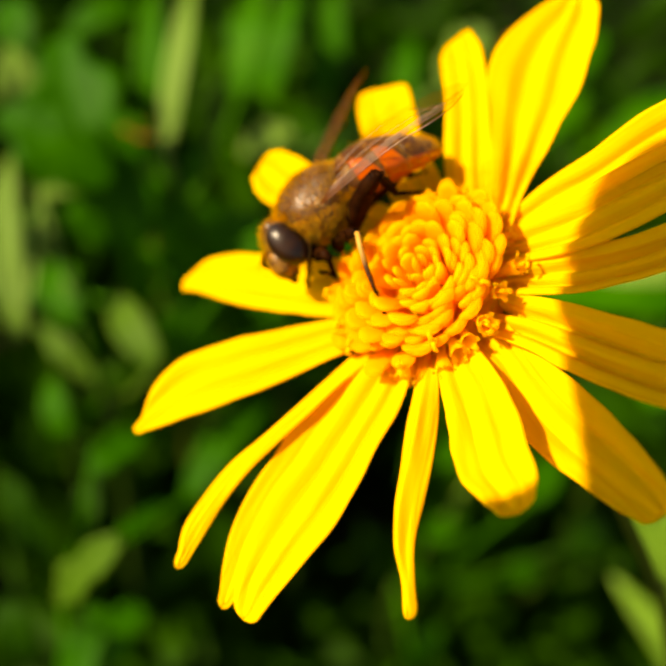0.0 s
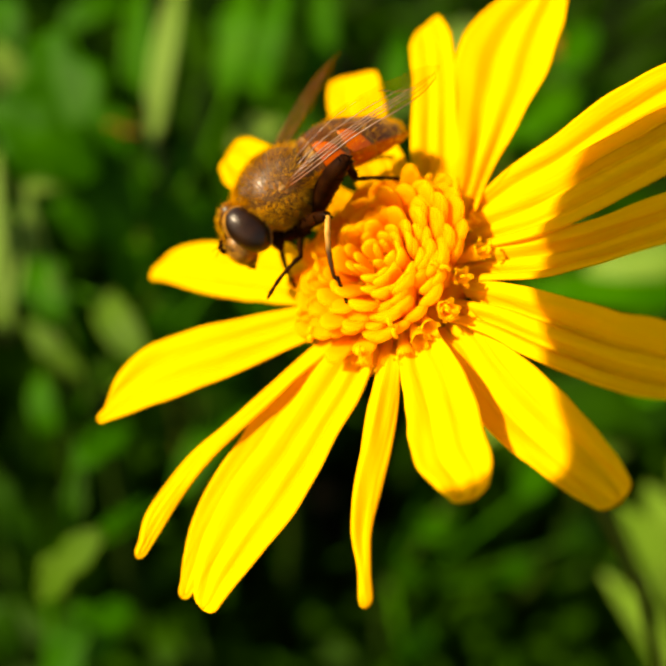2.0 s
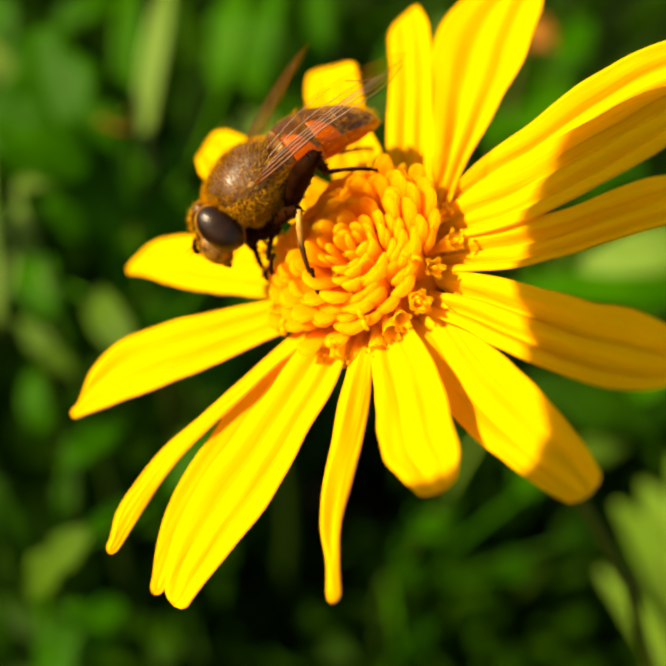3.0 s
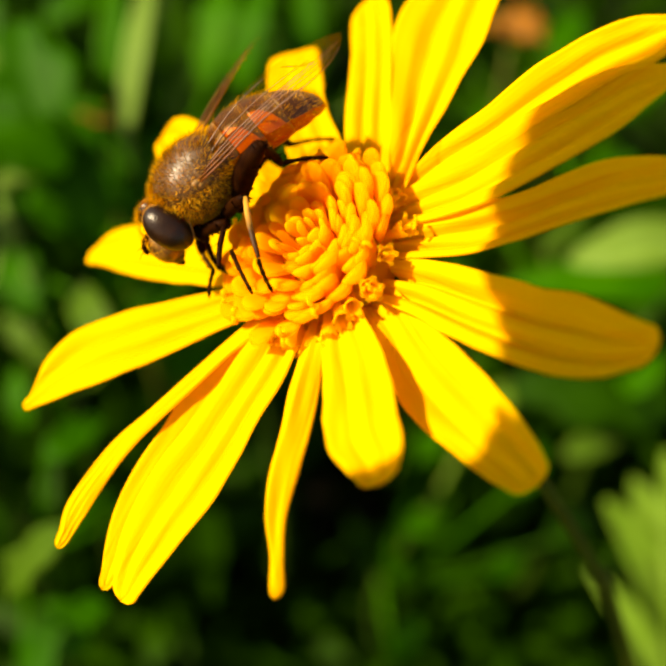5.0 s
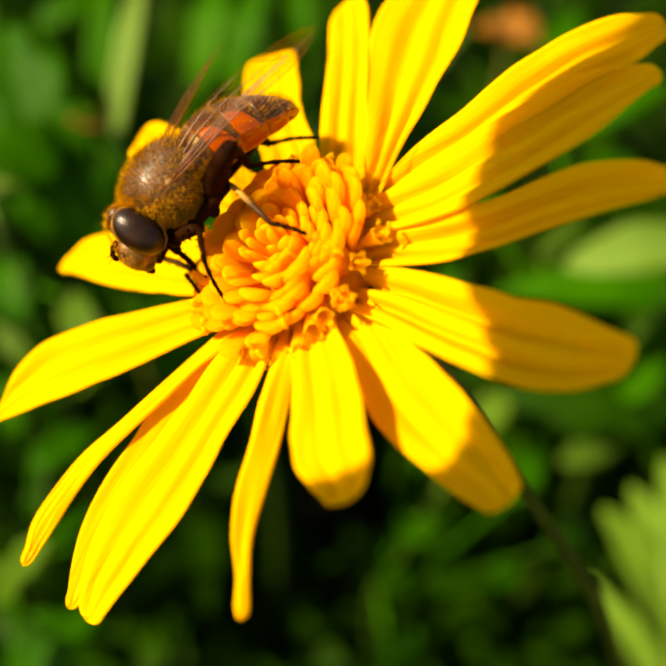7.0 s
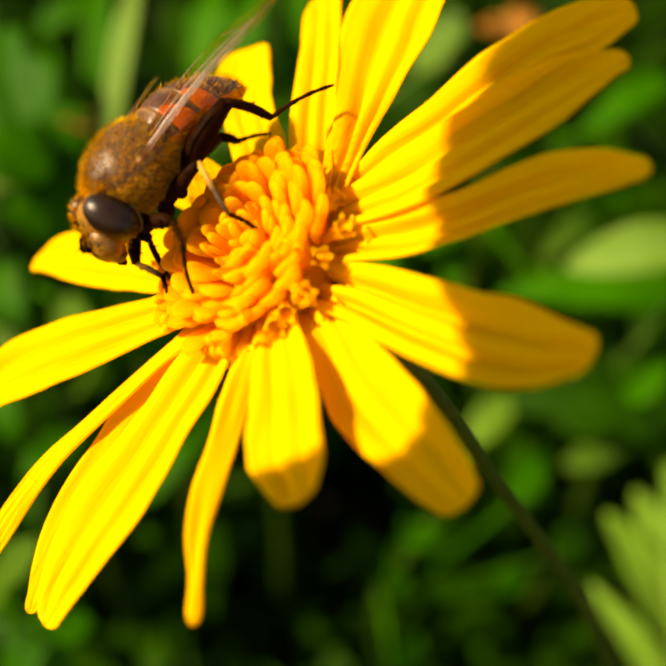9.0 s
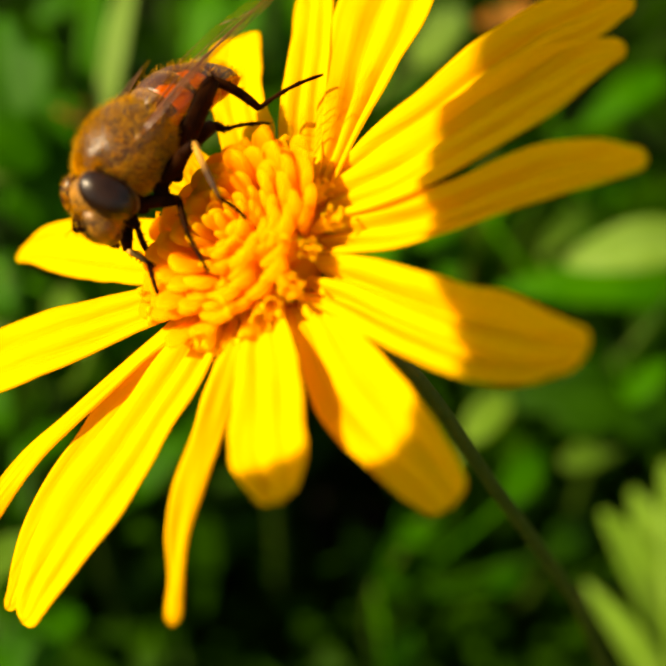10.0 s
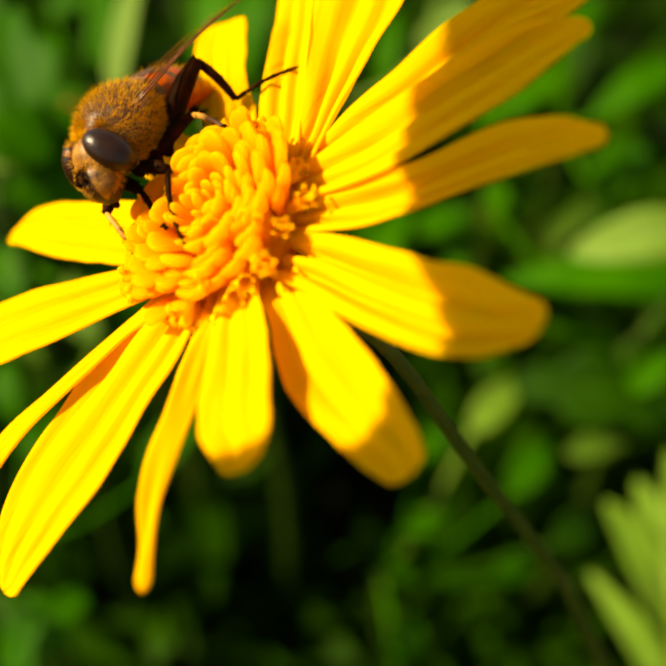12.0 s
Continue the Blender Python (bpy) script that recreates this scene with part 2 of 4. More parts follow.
# ---- ground ----
def build_ground():
    verts, faces, seg = [Vector((0, 0, 0))], [], 64
    radii = [0.02 * 1.22 ** i for i in range(48)]
    for r in radii:
        for k in range(seg):
            a = math.tau * k / seg
            p = Vector((r * math.cos(a), r * math.sin(a), 0))
            p.z = 0.010 * noise.noise(p * 14) + 0.004 * noise.noise(p * 60) if r < 6 else 0.0
            verts.append(p)
    for k in range(seg):
        faces.append((0, 1 + k, 1 + (k + 1) % seg))
    for i in range(len(radii) - 1):
        for k in range(seg):
            a, b = 1 + i * seg + k, 1 + i * seg + (k + 1) % seg
            faces.append((a, a + seg, b + seg, b))
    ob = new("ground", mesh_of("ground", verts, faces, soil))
    return tagged(ob, "garden soil under the plants, coloured dark for their shade", "ground", kind="structure")


build_ground()


# ---- the daisy ----
FLOWER = pose(0, 0, 0.25, 18.13, -26.99, -8.45)
flower = new("yellow_daisy", None)


def polar(az, r, h):
    a = radians(az)
    return Vector((r * math.cos(a), r * math.sin(a), h))


STATIONS = (0.0, 0.15, 0.3, 0.45, 0.6, 0.75, 0.88, 0.96)


def glide(values, s):
    """A smooth value at s along a petal from its values at the stations."""
    xs, ys = STATIONS, values
    s = min(xs[-1], max(0.0, s))
    k = max(i for i in range(len(xs) - 1) if xs[i] <= s)
    x0, x1, y0, y1 = xs[k], xs[k + 1], ys[k], ys[k + 1]
    h = x1 - x0
    u = (s - x0) / h
    m0 = (y1 - ys[k - 1]) / (x1 - xs[k - 1]) if k else (y1 - y0) / h
    m1 = (ys[k + 2] - y0) / (xs[k + 2] - x0) if k < len(xs) - 2 else (y1 - y0) / h
    return (2 * u ** 3 - 3 * u * u + 1) * y0 + (u ** 3 - 2 * u * u + u) * h * m0 + (3 * u * u - 2 * u ** 3) * y1 + (u ** 3 - u * u) * h * m1


def petal(base_r, base_az, tip_r, tip_az, tip_h, arch, left, right, lower=0.0, roll=(0, 0), cup=0.1, ridge=0.0, deep=1.0, turn=(0, 0), root=0.1, slant=0.0, label=""):
    """One ray petal, in millimetres and degrees, from under the disc's rim to its tip, with two long grooves.
    left and right: how far its edges lie off the straight line from base to tip; turn: how far they bend down; root: how far the petal goes on inward under the disc;
    slant: how far the left side outruns the right."""
    base, tip = polar(base_az, base_r, -0.5 - lower), polar(tip_az, tip_r, tip_h)
    seed = Vector((base_az * 0.13, tip_r, base_r * 3))
    up, nu, nv = Vector((0, 0, 1)), 44, 25
    length = (tip - base).length
    side = up.cross(tip - base).normalized()

    def middle(s):
        return base.lerp(tip, s) + up * (arch * math.sin(math.pi * min(1, max(0, s)) ** 0.8))

    rows, uvs = [], []
    for i in range(nu):
        s = 1 - (1 + root) * (1 - i / (nu - 1)) ** 1.35
        d = (middle(s + 0.01) - middle(s - 0.01)).normalized()
        lat = (side - d * side.dot(d)).normalized()
        a, b = glide(left, min(s, 0.96)), glide(right, min(s, 0.96))
        past = max(0.0, s - 0.96) / 0.04
        mid, w = 0.5 * (a + b) * (1 - 0.35 * past), max(0.03, 0.5 * (a - b) * math.sqrt(max(0.0, 1 - past * past)))
        c = middle(s) + side * mid
        lat = Matrix.Rotation(radians(roll[0] + (roll[1] - roll[0]) * max(0.0, s) ** 1.5), 3, d) @ lat
        nn = d.cross(lat).normalized()
        tilt = max(0.5, lat.dot(side))
        row, uv = [], []
        for j in range(nv):
            v = 2 * j / (nv - 1) - 1
            groove = math.exp(-((abs(v) - 0.36) / 0.15) ** 2)
            rise = cup * w * v * v + ridge * w * (1 - abs(v)) * min(1, max(0, 4 * s)) - 0.40 * deep * groove * min(1, w / 1.8) * (1 - 0.45 * s)
            rise += 0.14 * noise.noise(Vector((s * 5, v * 2.2, 0)) + seed) * min(1, max(0, s * 3))
            rise += 0.13 * noise.noise(Vector((s * 1.7, v * 4.2, 5)) + seed) * min(1, w / 2) * min(1, max(0, s * 4))
            rise -= turn[0 if v > 0 else 1] * w * v * v * min(1.0, max(0.0, (s - 0.3) / 0.4))
            edge = 0.05 * noise.noise(Vector((s * 8, 9 + v, 3)) + seed) * w
            pull = 0.018 * length * groove * max(0, s - 0.8) / 0.2
            row.append((((c + lat * (v * w / tilt + edge * v) + nn * rise + d * (slant * v * w * max(0.0, s) ** 3 - pull))) * MM, nn))
            uv.append((s, 0.5 + 0.5 * v * min(1.0, w / 2.2)))
        rows.append(row)
        uvs.append(uv)
    verts, faces, uv = sheet(rows, 0.16 * MM, uvs)
    return part("petal", mesh_of("petal", verts, faces, petal_yellow, True, uv), flower, label)


# round the head, from the one behind the insect onward
petal(8.4, 121.5, 17.7, 133.0, 1.3, 0.3, (1.86, 1.9, 1.92, 1.95, 2.0, 1.95, 1.5, 0.9), (-1.58, -1.7, -1.8, -1.92, -1.98, -2.1, -2.1, -1.7), root=0.45)
petal(8.9, 91.9, 19.6, 97.4, -1.5, 0.3, (2.2, 2.35, 2.55, 2.7, 2.85, 2.9, 2.75, 2.4), (-1.4, -1.15, -1.0, -1.05, -1.15, -1.2, -1.2, -1.1), root=0.45, slant=0.5)
petal(8.3, 70.8, 22.1, 82.0, -1.6, 0.6, (1.25, 1.24, 1.18, 1.06, 1.15, 1.4, 1.55, 1.35), (-1.85, -2.0, -2.1, -2.05, -1.95, -1.8, -1.35, -0.9), root=0.3, roll=(0, -20), deep=1.6)
petal(7.7, 47.3, 25.8, 63.1, -2.3, 0.5, (0.85, 1.65, 2.7, 3.5, 3.95, 3.45, 2.2, 1.0), (-1.05, -1.7, -2.45, -2.95, -2.9, -2.55, -1.95, -0.95), root=0.2, deep=2.6, cup=0.2)
petal(6.9, 36.9, 22.9, 17.3, 1.2, 0.8, (0.6, 1.1, 1.27, 1.72, 2.1, 2.2, 1.85, 1.1), (-1.3, -1.6, -1.9, -1.75, -1.5, -1.2, -1.2, -0.75), root=0.15, lower=0.35, roll=(0, 10), ridge=-0.3, deep=1.8)
petal(4.8, 23.4, 21.5, 10.5, 1.0, 1.0, (1.05, 0.9, 0.95, 1.45, 1.72, 2.1, 1.83, 1.2), (-0.95, -1.95, -2.6, -2.65, -2.4, -1.83, -0.9, -0.35), ridge=-0.2, deep=1.6, cup=0.05)
petal(4.7, -1.1, 21.2, -5.9, 0.8, 0.6, (1.0, 0.93, 0.93, 1.0, 1.62, 1.9, 1.52, 0.8), (-1.0, -1.58, -1.93, -1.76, -1.37, -0.96, -0.72, -0.45), ridge=-0.42, deep=2.2, cup=0.05)
petal(5.0, -29.6, 20.3, -29.6, 0.5, 0.7, (1.3, 1.45, 1.35, 1.25, 1.05, 1.15, 0.8, 0.65), (-1.4, -1.75, -2.3, -2.7, -2.95, -2.95, -2.35, -1.5), ridge=-0.2, deep=2.6)
petal(4.7, -45.1, 19.1, -53.9, -0.2, 0.35, (1.25, 1.26, 1.3, 1.55, 1.65, 1.55, 1.35, 1.05), (-1.3, -1.45, -2.05, -2.5, -2.4, -1.98, -1.55, -1.15), lower=0.3, deep=0.9)
petal(4.0, -71.5, 16.1, -72.6, 3.0, 0.5, (1.2, 1.42, 1.8, 2.0, 2.0, 1.85, 1.75, 1.25), (-1.25, -1.4, -1.56, -1.72, -1.92, -2.0, -1.4, -0.85), deep=0.8)
petal(3.7, -97.8, 19.4, -95.6, 0.7, 0.5, (0.82, 1.0, 1.15, 1.0, 0.68, 0.2, 0.22, 0.4), (-0.5, -0.48, -0.7, -1.1, -1.5, -1.38, -0.72, -0.55), turn=(0, 1.2), ridge=0.9, deep=0.3)
petal(4.5, -128.1, 22.2, -125.1, -1.0, 0.6, (1.75, 2.45, 2.5, 2.62, 2.5, 1.82, 1.12, 0.72), (-1.1, -1.36, -1.48, -1.8, -2.32, -2.5, -2.2, -1.4), deep=1.3)
petal(5.2, -145.6, 22.6, -130.4, -1.4, 0.2, (1.55, 1.87, 1.9, 1.48, 1.2, 1.03, 0.82, 0.25), (-0.9, -1.4, -1.9, -2.0, -2.25, -2.1, -1.35, -0.7), lower=0.25, roll=(-8, -16), deep=0.6)
petal(5.3, -148.7, 22.6, -138.5, 0.3, 0.6, (0.74, 0.3, 0.1, -0.3, -0.6, -0.6, -0.26, 0.05), (-0.6, -0.77, -0.95, -1.35, -1.85, -1.85, -1.5, -0.66), roll=(10, -30), deep=0.15, cup=-0.1)
petal(5.8, -167.2, 21.1, -163.5, 1.7, 0.5, (1.1, 1.3, 1.38, 1.38, 1.14, 0.82, 0.52, 0.21), (-1.42, -1.92, -2.48, -2.97, -3.42, -3.34, -2.4, -0.8), deep=0.9)
petal(7.0, 160.2, 20.3, 162.5, -0.65, 0.3, (2.1, 2.02, 1.85, 1.6, 1.3, 0.75, 0.36, 0.17), (-2.2, -2.3, -2.42, -2.52, -2.6, -2.55, -2.03, -1.02), root=0.2, deep=0.7)


def bud_mesh(seed):
    """A closed floret one millimetre long and wide: a spoon that swells from a narrow foot to a rounded, flattened end, its edges curved inward."""
    rng = random.Random(seed)
    verts, faces, sides = [], [], 12
    rows = [(0.0, 0.5), (0.2, 0.62), (0.4, 0.78), (0.56, 0.91), (0.7, 1.0), (0.82, 0.97), (0.9, 0.82), (0.955, 0.58), (0.988, 0.3), (1.0, 0.06)]
    lean = rng.uniform(-0.05, 0.05)
    for z, w in rows:
        for k in range(sides):
            a = math.tau * k / sides
            y = math.sin(a) * w * 0.5
            x = math.cos(a) * w * 0.23 + 0.12 * z * z - 0.55 * y * y
            verts.append(Vector((x, y + lean * z, z)) * MM)
    for i in range(len(rows) - 1):
        for k in range(sides):
            a, b = i * sides + k, i * sides + (k + 1) % sides
            faces.append((a, b, b + sides, a + sides))
    faces.append(tuple(range(len(verts) - sides, len(verts))))
    return mesh_of("bud", verts, faces, bud_orange)


def open_mesh(length, seed, flare):
    """An open floret: a tube that widens to a bell with five lobes rolled outward, and a forked style."""
    rng = random.Random(seed)
    verts, faces, sides = [], [], 15
    rows = [(0.0, 0.34), (0.4, 0.42), (0.62, 0.62), (0.8, 0.72), (0.9, 0.70)]
    for z, r in rows:
        for k in range(sides):
            a = math.tau * k / sides
            verts.append(Vector((math.cos(a) * r, math.sin(a) * r * 0.9, z * length)) * MM)
    for i in range(len(rows) - 1):
        for k in range(sides):
            a, b = i * sides + k, i * sides + (k + 1) % sides
            faces.append((a, b, b + sides, a + sides))
    ring = (len(rows) - 1) * sides
    for k in range(5):
        foot = [ring + (3 * k + j) % sides for j in range(4)]
        a = math.tau * (3 * k + 1.5) / sides
        out, along = Vector((math.cos(a), math.sin(a), 0)), Vector((-math.sin(a), math.cos(a), 0))
        f = flare * rng.uniform(0.7, 1.3)
        last = foot
        for r, z, half in ((0.72 + 0.28 * f, 0.32, 0.26), (0.8 + 0.62 * f, 0.46 - 0.1 * f, 0.20), (0.78 + 0.86 * f, 0.42 - 0.42 * f, 0.10)):
            n = len(verts)
            for j in range(4):
                verts.append((out * r + along * half * (2 * j / 3 - 1) + Vector((0, 0, length * 0.9 + z))) * MM)
            for j in range(3):
                faces.append((last[j], last[j + 1], n + j + 1, n + j))
            last = [n, n + 1, n + 2, n + 3]
    me = mesh_of("open_floret", verts, faces, floret_orange)
    h = length * 0.9
    style = [(0, 0, h * 0.6), (0, 0, h + 0.3), (0.02, 0.05, h + 0.8)]
    geo = joined(tube([Vector(p) * MM for p in style], [0.2 * MM, 0.2 * MM, 0.16 * MM], 7),
                 tube([Vector(p) * MM for p in [(0.02, 0.05, h + 0.7), (0.22, 0.1, h + 1.05), (0.48, 0.12, h + 1.1), (0.62, 0.12, h + 0.85)]], [0.14 * MM, 0.15 * MM, 0.13 * MM, 0.1 * MM], 6),
                 tube([Vector(p) * MM for p in [(0.02, 0.05, h + 0.7), (-0.22, 0.1, h + 1.05), (-0.46, 0.1, h + 1.05), (-0.58, 0.1, h + 0.8)]], [0.14 * MM, 0.15 * MM, 0.13 * MM, 0.1 * MM], 6))
    return me, mesh_of("style", *geo, anther_yellow)


# florets from the axis outward: distance of the feet, length, width, tilt of those that stand upright and of those that lie over
RINGS = ((0.0, 1.9, 0.5, 0, 0), (0.95, 2.0, 0.75, 3, 10), (1.55, 2.05, 0.98, 5, 22), (2.25, 2.1, 1.2, 7, 36), (3.0, 2.15, 1.35, 9, 50), (3.75, 2.15, 1.35, 12, 62), (4.5, 1.95, 1.25, 18, 74))
LYING, TALL = -152, 48


def build_disc():
    verts, faces, sides, rings = [], [], 32, 8
    for i in range(rings):
        r = 4.7 * (1 - i / rings)
        for k in range(sides):
            a = math.tau * k / sides
            verts.append(Vector((r * math.cos(a), r * math.sin(a), 1.3 - 1.4 * (r / 4.7) ** 2 if i else -1.2)) * MM)
    for i in range(rings - 1):
        for k in range(sides):
            a, b = i * sides + k, i * sides + (k + 1) % sides
            faces.append((a, b, b + sides, a + sides))
    faces.append(tuple(range(len(verts) - sides, len(verts))))
    faces.append(tuple(range(sides - 1, -1, -1)))
    disc = part("disc", mesh_of("disc", verts, faces, bud_orange), flower, "domed orange disc packed with tubular florets")
    disc.location = (0.1 * MM, 0.4 * MM, 0)
    rng = random.Random(4)
    buds = [bud_mesh(k) for k in range(4)]
    opens = [open_mesh(3.0, k, f) for k, f in ((1, 0.2), (2, 0.35), (3, 0.12), (4, 0.45), (5, 0.28))]
    total = 165
    for i in range(total):
        reach = 4.45 * math.sqrt((i + 0.4) / total)
        ring = max(k for k, row in enumerate(RINGS) if row[0] <= reach)
        (r0, length0, wide0, low0, high0), (r1, length1, wide1, low1, high1) = RINGS[ring], RINGS[min(ring + 1, len(RINGS) - 1)]
        u = (reach - r0) / (r1 - r0) if r1 > r0 else 0.0
        length, wide, low, high = length0 + u * (length1 - length0), wide0 + u * (wide1 - wide0), low0 + u * (low1 - low0), high0 + u * (high1 - high0)
        az = 137.508 * i + rng.uniform(-8, 8)
        over = max(0.0, math.cos(radians(az - LYING)))
        tall = max(0.0, math.cos(radians(az - TALL))) ** 2 * min(1.0, max(0.0, reach - 1.8))
        near, outer = math.cos(radians(az + 55)) > 0.2, i > total - 38
        r = reach + rng.uniform(-0.18, 0.18) - (0.3 if outer and near else 0)
        tilt = low + (high - low) * over ** 0.8 + 16 * tall + rng.uniform(-9, 9)
        foot = polar(az, r, 1.0 - 1.4 * (r / 4.7) ** 2)
        spun = pose(0, 0, 0, 0, 0, az + rng.uniform(-10, 10)) @ pose(0, 0, 0, rng.uniform(-7, 7), tilt, 0)
        if outer:
            if rng.random() < (0.9 if near else 0.15):
                size = rng.uniform(0.56, 0.76)
                spun = spun @ pose(0, 0, 0, 0, 38 if near else 0, 0)
                m = Matrix.Translation(foot * MM) @ spun @ Matrix.Scale(size, 4) @ Matrix.Rotation(rng.uniform(0, 6), 4, "Z")
                tubes, style = rng.choice(opens)
                ob = part("floret", tubes, disc)
                ob.matrix_basis = m
                if rng.random() < 0.7:
                    st = part("style", style, disc, "pale curled style")
                    st.matrix_basis = m
                continue
        size = rng.uniform(0.82, 1.18)
        ob = part("floret", rng.choice(buds), disc)
        ob.matrix_basis = Matrix.Translation(foot * MM) @ spun @ Matrix.Diagonal((wide * size * 1.05, wide * size * 1.25, length * (1 + 0.3 * over * over + 0.5 * tall) * rng.uniform(0.86, 1.16), 1))
        if reach > 3.6 and rng.random() < 0.25:
            st = part("style", rng.choice(opens)[1], disc, "pale curled style")
            st.matrix_basis = Matrix.Translation(foot * MM) @ spun @ Matrix.Translation((0, 0, (length - 3.1) * MM))


build_disc()


def build_calyx():
    verts, faces, sides = [], [], 26
    rows = [(0.9, -5.2), (2.2, -4.9), (4.2, -3.6), (5.0, -2.2), (5.2, -1.3), (4.6, -1.1)]
    for r, z in rows:
        for k in range(sides):
            a = math.tau * k / sides
            verts.append(Vector((r * math.cos(a) * (1 + 0.03 * (k % 2)), r * math.sin(a) * (1 + 0.03 * (k % 2)), z)) * MM)
    for i in range(len(rows) - 1):
        for k in range(sides):
            a, b = i * sides + k, i * sides + (k + 1) % sides
            faces.append((a, b, b + sides, a + sides))
    faces.append(tuple(range(sides - 1, -1, -1)))
    part("calyx", mesh_of("calyx", verts, faces, stem_green), flower, "green cup of bracts")
    inv = FLOWER.inverted()
    knots = [Vector(p) for p in ((-0.0025, -0.002, 0.2545), (0.0023, 0.0004, 0.2459), (0.0086, -0.0023, 0.2442), (0.0149, -0.0024, 0.2328),
                                 (0.0229, -0.0010, 0.2166), (0.0270, -0.0008, 0.2065), (0.0660, 0.0040, 0.1000), (0.0900, 0.0080, -0.02), (0.100, 0.010, -0.1))]
    pts = []
    for a, b, c, d in zip(knots, knots[1:], knots[2:], knots[3:]):
        for q in range(6):
            u = q / 6
            pts.append(inv @ (0.5 * (2 * b + (c - a) * u + (2 * a - 5 * b + 4 * c - d) * u * u + (3 * b - a - 3 * c + d) * u ** 3)))
    pts = pts[:37]
    geo = tube(pts, [0.00038 + 0.0003 * (i / len(pts)) for i in range(len(pts))], 10)
    part("stem", mesh_of("stem", *geo, stem_green), flower, "slender dull green stem")


build_calyx()
flower.matrix_world = FLOWER
tagged(flower, "bright yellow daisy in full bloom with an orange disc", "flower")


# ---- the hoverfly: x ahead, y to its left, z up, in millimetres ----
fly = new("hoverfly", None)


def fur(seed, count, center, radii, length, spread, keep):
    """Short tapered hairs standing off an egg-shaped body."""
    rng = random.Random(seed)
    verts, faces = [], []
    while count:
        d = Vector((rng.gauss(0, 1), rng.gauss(0, 1), rng.gauss(0, 1))).normalized()
        if not keep(d):
            continue
        count -= 1
        p = Vector(center) + Vector((d.x * radii[0], d.y * radii[1], d.z * radii[2]))
        nn = Vector((d.x / radii[0], d.y / radii[1], d.z / radii[2])).normalized()
        way = (nn + Vector((rng.uniform(-1, 1), rng.uniform(-1, 1), rng.uniform(-1, 1))) * spread + Vector((-0.3, 0, 0))).normalized()
        tip = p + way * length * rng.uniform(0.5, 1.1)
        s = way.orthogonal().normalized()
        o = way.cross(s)
        n = len(verts)
        for k in range(3):
            a = math.tau * k / 3
            verts.append((p + (s * math.cos(a) + o * math.sin(a)) * 0.015) * MM)
        verts.append(tip * MM)
        faces += [(n, n + 1, n + 3), (n + 1, n + 2, n + 3), (n + 2, n, n + 3)]
    return verts, faces


def nod(geo):
    """Bends the head down at the neck."""
    turn, neck = Matrix.Rotation(radians(4), 3, "Y"), Vector((2.2, 0, 0))
    return [turn @ (Vector(v) - neck) + neck for v in geo[0]], geo[1]


